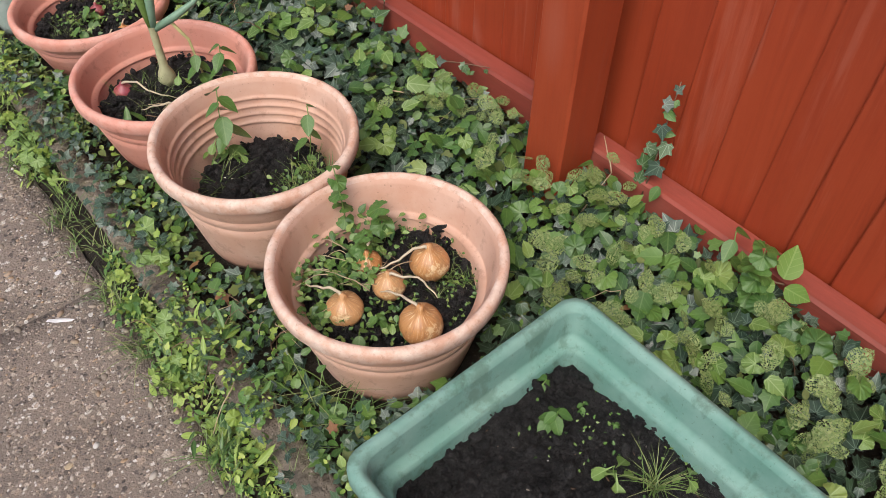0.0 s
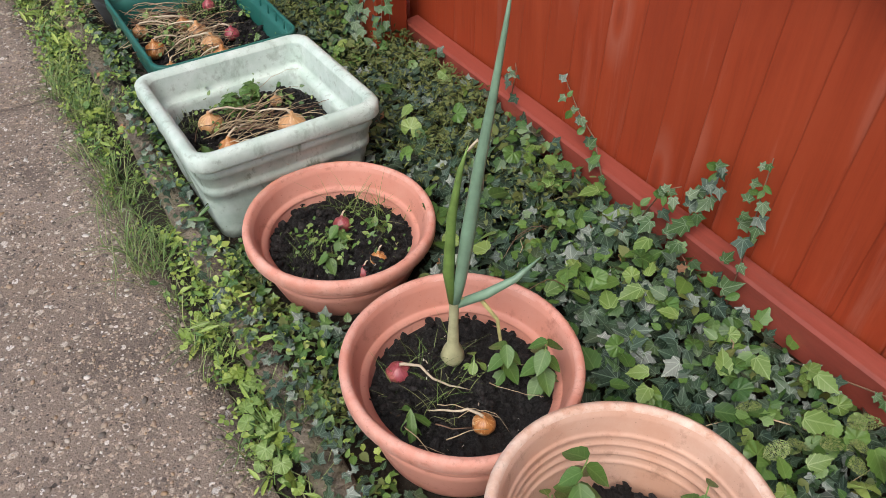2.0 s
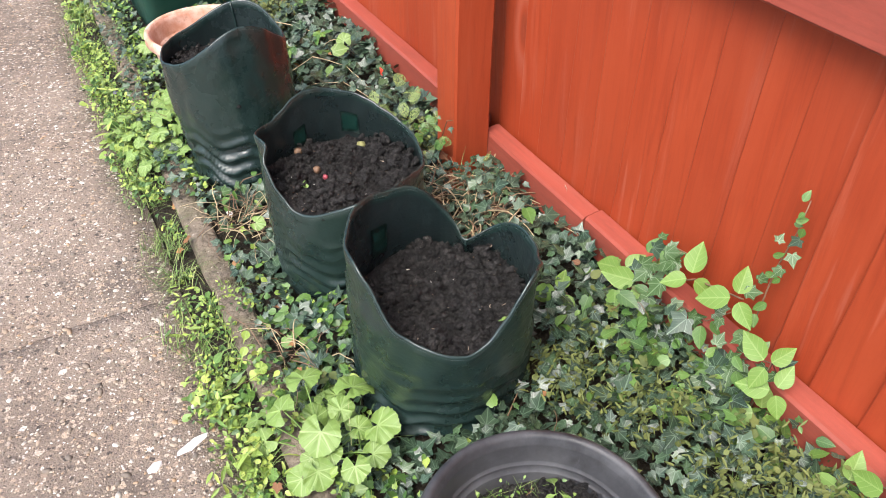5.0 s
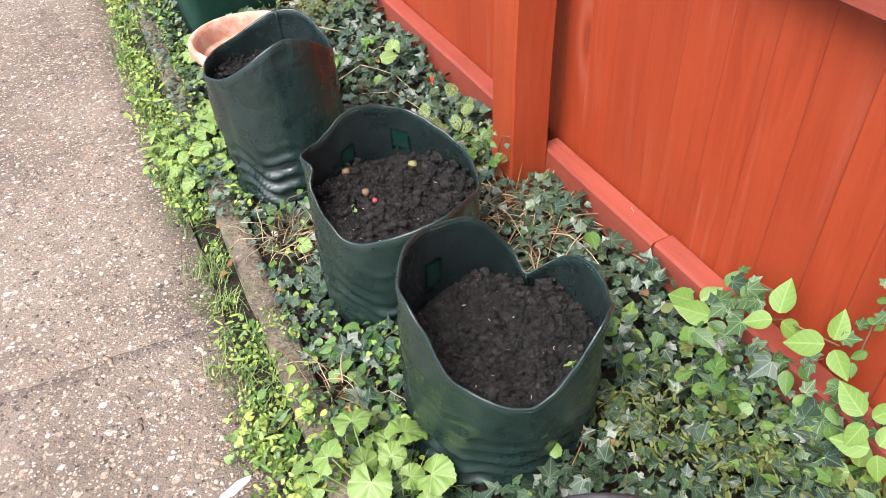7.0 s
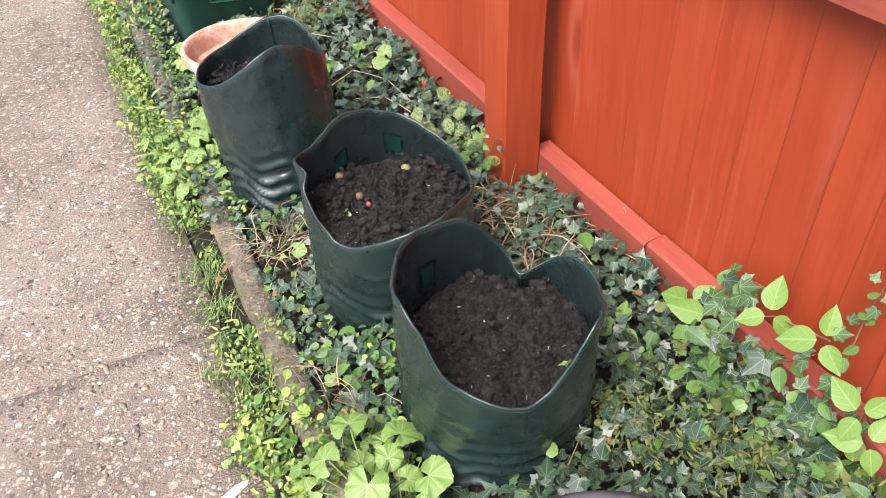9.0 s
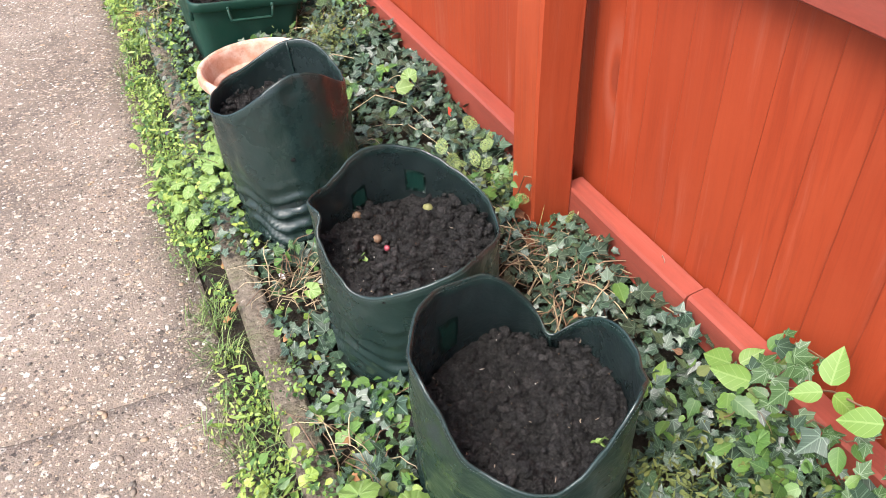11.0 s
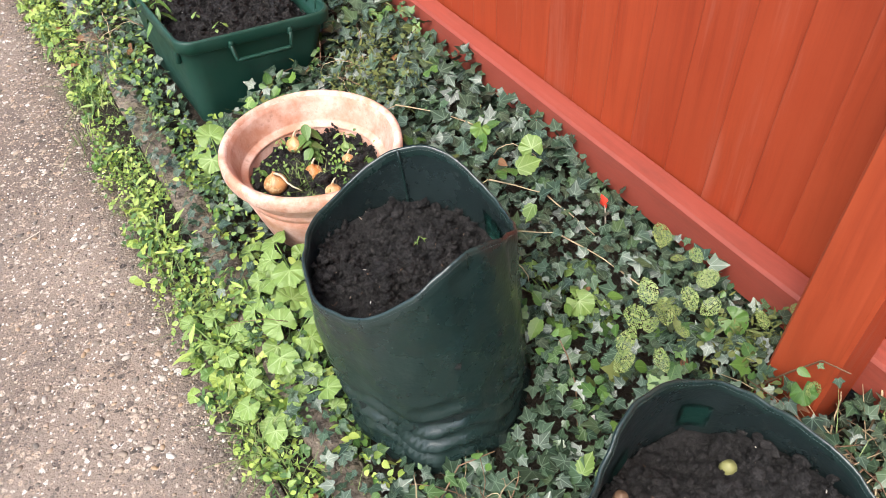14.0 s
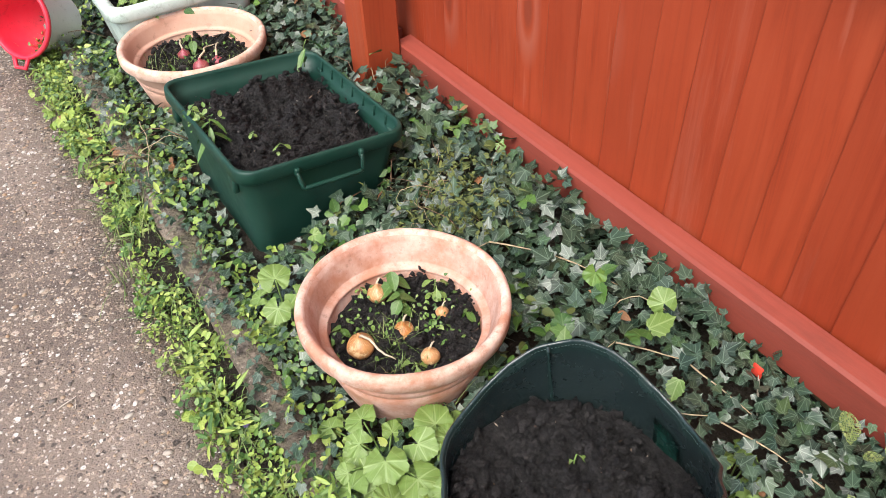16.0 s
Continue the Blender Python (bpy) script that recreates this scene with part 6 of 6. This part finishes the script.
for x, y, z, h, n, s, kind in tuple(sprout_late) + (
        (0.40, 0.86, 0.18, 0.18, 5, 0.036, "round_w"), (0.45, 0.80, 0.17, 0.09, 4, 0.040, "round_w"), (0.36, 0.765, 0.17, 0.10, 5, 0.040, "round_w"), (0.40, 0.80, 0.17, 0.05, 8, 0.035, "weed"), (0.28, 0.77, 0.17, 0.03, 8, 0.03, "weed"), (0.23, 0.70, 0.17, 0.05, 7, 0.03, "weed"), (0.31, 0.61, 0.17, 0.04, 8, 0.026, "weed"), (0.42, 0.62, 0.17, 0.02, 7, 0.02, "spoon"), (0.49, 0.74, 0.17, 0.025, 7, 0.02, "spoon"), (0.24, 0.60, 0.17, 0.05, 6, 0.03, "weed"),
        (0.34, 1.25, 0.155, 0.20, 11, 0.055, "weed"), (0.47, 1.12, 0.155, 0.15, 7, 0.04, "weed"), (0.36, 1.22, 0.155, 0.04, 6, 0.03, "spoon"), (0.42, 1.08, 0.155, 0.03, 6, 0.025, "weed"), (0.30, 1.27, 0.155, 0.05, 6, 0.035, "spoon"),
        (0.22, 1.56, 0.125, 0.05, 7, 0.06, "lance"), (0.48, 1.50, 0.125, 0.16, 14, 0.045, "weed"), (0.44, 1.56, 0.125, 0.12, 10, 0.045, "weed"), (0.40, 1.60, 0.125, 0.06, 7, 0.035, "spoon"),
        (0.36, 2.10, 0.08, 0.06, 9, 0.045, "weed"), (0.31, 2.06, 0.08, 0.05, 7, 0.04, "weed"), (0.43, 2.07, 0.08, 0.05, 7, 0.035, "weed"), (0.47, 2.12, 0.08, 0.05, 6, 0.03, "spoon"),
        (0.32, 2.66, 0.17, 0.05, 6, 0.06, "round_w"), (0.38, 2.68, 0.17, 0.04, 5, 0.05, "round_w"), (0.47, 2.64, 0.17, 0.03, 7, 0.03, "spoon"), (0.20, 2.50, 0.17, 0.04, 7, 0.035, "weed"), (0.30, 2.44, 0.17, 0.04, 7, 0.03, "weed"),
        (0.56, 3.18, 0.15, 0.05, 7, 0.028, "spoon"), (0.31, 3.14, 0.15, 0.06, 8, 0.03, "spoon"), (0.34, 3.05, 0.15, 0.05, 8, 0.03, "spoon"), (0.30, 3.30, 0.15, 0.06, 7, 0.035, "spoon"), (0.46, 2.96, 0.15, 0.03, 6, 0.02, "weed"), (0.54, 3.03, 0.15, 0.03, 6, 0.02, "weed"),
        (0.30, 3.78, 0.155, 0.05, 6, 0.03, "spoon"), (0.47, 3.66, 0.155, 0.03, 6, 0.03, "spoon"), (0.48, 3.74, 0.155, 0.05, 6, 0.035, "spoon"), (0.40, 3.60, 0.155, 0.03, 7, 0.022, "weed"), (0.36, 3.79, 0.155, 0.04, 8, 0.022, "weed"), (0.24, 3.70, 0.155, 0.05, 6, 0.028, "spoon"),
        (0.46, 5.97, 0.14, 0.07, 7, 0.045, "weed"), (0.44, 5.93, 0.14, 0.05, 7, 0.04, "weed"), (0.53, 5.93, 0.14, 0.04, 6, 0.032, "spoon"), (0.54, 5.84, 0.14, 0.03, 6, 0.03, "weed"), (0.30, 5.93, 0.14, 0.03, 7, 0.026, "weed"), (0.39, 5.79, 0.14, 0.03, 6, 0.03, "spoon"), (0.40, 6.02, 0.14, 0.03, 6, 0.02, "spoon"),
        (0.66, 6.80, 0.24, 0.08, 3, 0.06, "lance"), (0.31, 6.58, 0.25, 0.06, 8, 0.06, "lance"), (0.31, 6.66, 0.26, 0.05, 12, 0.028, "spoon"), (0.42, 6.46, 0.24, 0.02, 5, 0.022, "spoon"), (0.40, 6.56, 0.245, 0.02, 4, 0.02, "spoon"),
        (0.41, 0.28, 0.155, 0.04, 9, 0.032, "weed"), (0.44, 0.33, 0.155, 0.03, 6, 0.022, "weed"), (0.42, 0.12, 0.155, 0.04, 7, 0.045, "spoon"), (0.50, 0.20, 0.155, 0.02, 6, 0.018, "weed"), (0.52, 0.05, 0.155, 0.03, 6, 0.03, "spoon"), (0.47, 0.26, 0.155, 0.02, 6, 0.014, "weed"), (0.55, 0.10, 0.155, 0.02, 6, 0.016, "spoon"),
        (0.534, 4.064, 0.295, 0.02, 5, 0.018, "spoon"), (0.452, 4.382, 0.297, 0.02, 4, 0.016, "spoon"), (0.34, 5.22, 0.334, 0.015, 3, 0.018, "spoon"), (0.41, 5.36, 0.336, 0.02, 2, 0.018, "spoon"), (0.357, 4.665, 0.312, 0.015, 3, 0.014, "spoon"),
        (0.50, 7.30, 0.12, 0.05, 6, 0.04, "weed"), (0.40, 7.22, 0.12, 0.04, 6, 0.03, "lance"), (0.40, 7.62, 0.16, 0.08, 12, 0.05, "spoon"), (0.48, 7.70, 0.16, 0.08, 12, 0.05, "spoon"), (0.57, 7.66, 0.16, 0.08, 12, 0.05, "weed")):
    s *= 1.18 if y < 1.3 else 1.1
    sprout(x, y, z, h, n, s, {"lance": "narrow-leaved green seedling in a planter", "spoon": "small lime green seedling in a planter", "weed": "green leafy seedling in a planter", "round_w": "round-leaved green weed in a planter"}[kind], kind, (rp.uniform(-0.02, 0.02), rp.uniform(-0.02, 0.02)))

pw = Heap()
for x, y, z, n, sp, size in ((0.26, 0.78, 0.18, 120, 0.03, 0.017), (0.22, 0.69, 0.18, 110, 0.03, 0.017), (0.40, 0.81, 0.18, 160, 0.05, 0.020), (0.34, 0.74, 0.19, 90, 0.03, 0.020), (0.46, 0.60, 0.175, 120, 0.04, 0.009), (0.50, 0.74, 0.175, 110, 0.035, 0.009), (0.32, 0.60, 0.18, 80, 0.03, 0.016), (0.40, 0.68, 0.175, 60, 0.04, 0.012), (0.44, 1.07, 0.16, 70, 0.03, 0.012), (0.34, 1.04, 0.16, 50, 0.03, 0.012), (0.40, 2.08, 0.095, 80, 0.05, 0.016), (0.31, 2.14, 0.095, 60, 0.03, 0.014),
        (0.30, 3.10, 0.17, 90, 0.05, 0.014), (0.34, 3.22, 0.17, 70, 0.05, 0.013), (0.50, 3.26, 0.16, 110, 0.05, 0.009), (0.50, 3.02, 0.16, 50, 0.05, 0.009), (0.36, 3.00, 0.165, 50, 0.04, 0.012), (0.28, 2.60, 0.185, 80, 0.05, 0.014), (0.38, 2.64, 0.185, 70, 0.05, 0.014), (0.44, 2.50, 0.18, 40, 0.04, 0.010), (0.42, 3.64, 0.175, 70, 0.05, 0.011), (0.30, 3.66, 0.175, 70, 0.05, 0.011), (0.38, 3.76, 0.175, 70, 0.05, 0.011),
        (0.42, 5.90, 0.145, 80, 0.06, 0.011), (0.35, 5.92, 0.145, 50, 0.04, 0.010), (0.50, 5.85, 0.145, 60, 0.04, 0.010), (0.45, 0.20, 0.165, 60, 0.06, 0.008), (0.50, 7.24, 0.125, 60, 0.06, 0.012), (0.31, 6.64, 0.27, 40, 0.02, 0.016), (0.50, 7.70, 0.17, 260, 0.09, 0.03)):
    for k in range(n):
        pw.add(rp.choice((OVATE, SPOON, OVATE)), leaf_pose(rp, x + rp.gauss(0, sp), y + rp.gauss(0, sp), z + rp.random() * size * 2.2, size * rp.uniform(0.6, 1.3), 1.2), 0 if rp.random() < 0.6 else 1)
pw.stuff("small_pot_weeds", [M["weed"], M["lime"]], "tiny green weeds sprouting on the compost in the pots", "weeds")

# fine grass and moss inside the pots
pg = Heap()


def pot_tuft(x, y, z, n, ln, spread):
    for i in range(n):
        s = ln * rp.uniform(0.5, 1.2)
        pg.add(rp.choice(BLADES), Matrix.Translation((x + rp.gauss(0, spread), y + rp.gauss(0, spread), z)) @ Matrix.Rotation(rp.uniform(0, 6.283), 4, "Z") @ Matrix.Rotation(rp.uniform(-0.8, 0.1), 4, "X") @ Matrix.Diagonal((0.05, s, s, 1)))


for x, y, z, n, ln, sp in ((0.50, 0.62, 0.165, 160, 0.03, 0.035), (0.44, 0.59, 0.165, 120, 0.025, 0.03), (0.50, 0.72, 0.165, 120, 0.03, 0.03), (0.45, 1.05, 0.15, 140, 0.06, 0.035), (0.38, 1.03, 0.15, 90, 0.06, 0.03), (0.27, 1.17, 0.15, 26, 0.10, 0.01), (0.28, 1.60, 0.12, 50, 0.08, 0.035), (0.33, 1.66, 0.12, 40, 0.08, 0.03), (0.28, 2.12, 0.075, 120, 0.05, 0.025), (0.47, 2.17, 0.075, 40, 0.12, 0.03), (0.43, 2.22, 0.075, 16, 0.14, 0.02), (0.49, 3.33, 0.145, 220, 0.07, 0.04), (0.43, 3.34, 0.145, 60, 0.05, 0.03), (0.34, 2.99, 0.145, 26, 0.05, 0.012), (0.40, 3.80, 0.15, 80, 0.06, 0.03), (0.23, 3.62, 0.15, 50, 0.06, 0.02), (0.33, 3.80, 0.15, 40, 0.05, 0.03), (0.38, 5.86, 0.135, 50, 0.07, 0.02), (0.37, 5.79, 0.135, 60, 0.03, 0.02), (0.46, 0.08, 0.155, 60, 0.08, 0.006), (0.20, 2.64, 0.165, 60, 0.04, 0.03), (0.47, 2.46, 0.165, 40, 0.03, 0.02), (0.43, 7.28, 0.11, 80, 0.05, 0.05), (0.55, 7.14, 0.11, 80, 0.05, 0.04)):
    pot_tuft(x, y, z, n, ln, sp)
pg.stuff("seedling_grass", [M["grass"]], "fine grass and moss seedlings in the pots", "grass")

# dry onion tops lying in the box and trough
straw = Heap()


def straws(cx, cy, z, n, ln, sx, sy, direction, mats=(0, 0, 1)):
    for i in range(n):
        a = direction + rp.gauss(0, 0.45)
        p = Vector((cx + rp.gauss(0, sx), cy + rp.gauss(0, sy), z + rp.uniform(0, 0.022)))
        q = p + Vector((math.cos(a), math.sin(a), rp.uniform(-0.03, 0.05))) * ln * rp.uniform(0.4, 1.1)
        rod(straw, bend(p, q, (rp.uniform(-0.015, 0.015), rp.uniform(-0.015, 0.015), rp.uniform(0, 0.02)), 7, 0.002, rp), rp.uniform(0.0008, 0.0019), rp.choice(mats))


straws(0.30, 3.12, 0.165, 80, 0.17, 0.055, 0.07, 0.1)
straws(0.33, 3.02, 0.17, 30, 0.15, 0.06, 0.06, 0.6)
straws(0.27, 3.28, 0.17, 60, 0.15, 0.04, 0.05, -0.7)
straws(0.30, 2.55, 0.185, 55, 0.17, 0.06, 0.04, 0.2)
straws(0.34, 2.46, 0.185, 22, 0.13, 0.06, 0.04, -0.3)
straws(0.30, 1.56, 0.145, 8, 0.13, 0.05, 0.04, -0.6)
straws(0.33, 3.66, 0.17, 14, 0.14, 0.05, 0.05, 2.6, (2, 2, 0))
straws(0.36, 0.72, 0.195, 14, 0.12, 0.06, 0.05, 2.2)
straw.stuff("dry_onion_tops", [M["straw"], M["twig"], M["yellowing"]], "withered straw-coloured onion tops lying on the compost", "onion tops")

# ---- loose small things ----
for x, y, d, col in ((0.547, 4.769, 0.025, "potato"), (0.393, 4.816, 0.022, "twig"), (0.405, 4.717, 0.020, "twig"), (0.412, 4.677, 0.014, "red_onion")):
    p = thing("potato", "small potato lying on the compost of a grow bag", "potato", x, y, 0.314, rp.uniform(0, 360))
    part("skin", lathe([(0.0, -0.5 * d), (0.3 * d, -0.42 * d), (0.5 * d, 0.0), (0.36 * d, 0.36 * d), (0.0, 0.5 * d)], 14, 0.002, d), M[col], p)

CHIP = lump(5)


def chip(x, y, sx, sy, sz, col, name, label, category, rz=0.0, z=0.0):
    me = bpy.data.meshes.new(name)
    va, fs, uv = CHIP
    me.from_pydata((va * np.array((sx, sy, sz))).tolist(), [], fs)
    me.materials.append(M[col])
    ob = new(name, me)
    return place(tagged(ob, label, category), x, y, z + sz * 0.5, rz)


chip(-0.055, 3.345, 0.009, 0.008, 0.002, "paper", "paper_scrap", "scrap of white paper on the drive", "litter", 10)
chip(-0.066, 4.306, 0.040, 0.012, 0.003, "paper", "dry_leaf_scrap", "pale curled scrap lying on the drive", "litter", 22)
chip(-0.150, 4.284, 0.018, 0.012, 0.004, "paper", "pale_stone", "pale flat stone set in the drive", "stone", 30)
chip(-0.204, 4.124, 0.014, 0.010, 0.004, "paper", "pale_stone", "pale flat stone set in the drive", "stone", 0)
chip(-0.15, 1.191, 0.032, 0.005, 0.004, "paper", "white_stick", "short white stick lying on the drive", "litter", -36)
chip(-0.10, 1.328, 0.008, 0.007, 0.003, "paper", "pale_stone", "small white stone on the drive", "stone", 0)
chip(-0.273, 0.845, 0.009, 0.007, 0.003, "straw", "tan_stone", "small tan stone on the drive", "stone", 0)
chip(-0.061, 4.302 - 0.35, 0.012, 0.008, 0.004, "pale_stick", "tan_stone", "flat tan stone set in the drive", "stone", 30)
chip(0.261, 5.101, 0.010, 0.007, 0.006, "lilac", "fallen_petal", "lilac petal on bare soil", "petal", 20, 0.03)
chip(0.235, 5.03, 0.008, 0.016, 0.006, "paper", "white_shell", "white shell fragment on bare soil", "shell", 20, 0.03)
chip(0.551, 5.03, 0.008, 0.006, 0.006, "paper", "white_scrap", "white scrap among the weeds", "litter", 20, 0.09)
chip(0.085, 5.93, 0.008, 0.007, 0.006, "lilac", "fallen_petal", "lilac petal by the kerb", "petal", 20, 0.03)
chip(0.90, 5.90, 0.018, 0.006, 0.006, "yellowing", "yellow_leaf", "yellow leaf caught in the ivy", "leaf", 60, 0.12)
tagp = thing("plant_marker", "red tag on a thin stick among the ivy", "plant marker", 0.885, 5.37, 0.04)
part("stick", tube([(0, 0, 0), (0.004, 0.02, 0.06), (0.008, 0.035, 0.115)], 0.0022, 5), M["pale_stick"], tagp)
part("tag", block(0.004, 0.022, 0.026, 0.001, (0.008, 0.04, 0.118)), M["red_tag"], tagp, "bright red tag")
twg = thing("drive_twig", "thin pale twig lying on the drive", "twig", -0.2, 3.47, 0.003)
part("shaft", tube([(-0.03, 0.07, 0), (-0.032, 0.04, 0.003), (-0.02, 0.01, 0.002), (0.005, -0.02, 0.004), (0.04, -0.03, 0)], 0.0015, 5), M["straw"], twg)
wire = thing("bent_wire", "small bent pale wire on the drive", "wire", -0.20, 6.22, 0.003)
part("shaft", tube([(-0.02, -0.01, 0), (0.022, 0.0, 0.002), (0.012, -0.03, 0)], 0.0014, 5), M["pale_stick"], wire)
clip = thing("fence_staple", "small metal staple on the fence rail", "staple", 0.985, 4.46, 0.225, 20)
part("prong", tube([(-0.006, 0, 0), (-0.006, 0.0, 0.006), (0.006, 0.014, 0.006), (0.006, 0.014, 0)], 0.0009, 5), M["pale_stick"], clip)

loop = thing("rim_wire", "thin pale wire draped over the rim of a black pot", "wire", 0.0, 0.0, 0.0)
bow = [(radians(a), r) for a, r in ((-128, 0.195), (-126, 0.215), (-121, 0.227), (-115, 0.226), (-109, 0.214), (-106, 0.200))]
part("strand", tube([(0.368 + r * math.cos(a), 3.665 + r * math.sin(a), 0.248 + 0.1045 * r * math.sin(a)) for a, r in bow], 0.0013, 5), M["paper"], loop)
string = thing("garden_string", "scrap of teal plastic string among the ivy", "string", 0.70, 0.71, 0.10)
part("strand", tube([(-0.02, 0.0, 0.0), (0.0, 0.012, 0.012), (0.022, 0.004, 0.004), (0.006, -0.012, 0.010), (0.03, 0.02, 0.012)], 0.0014, 5), M["teal_string"], string)
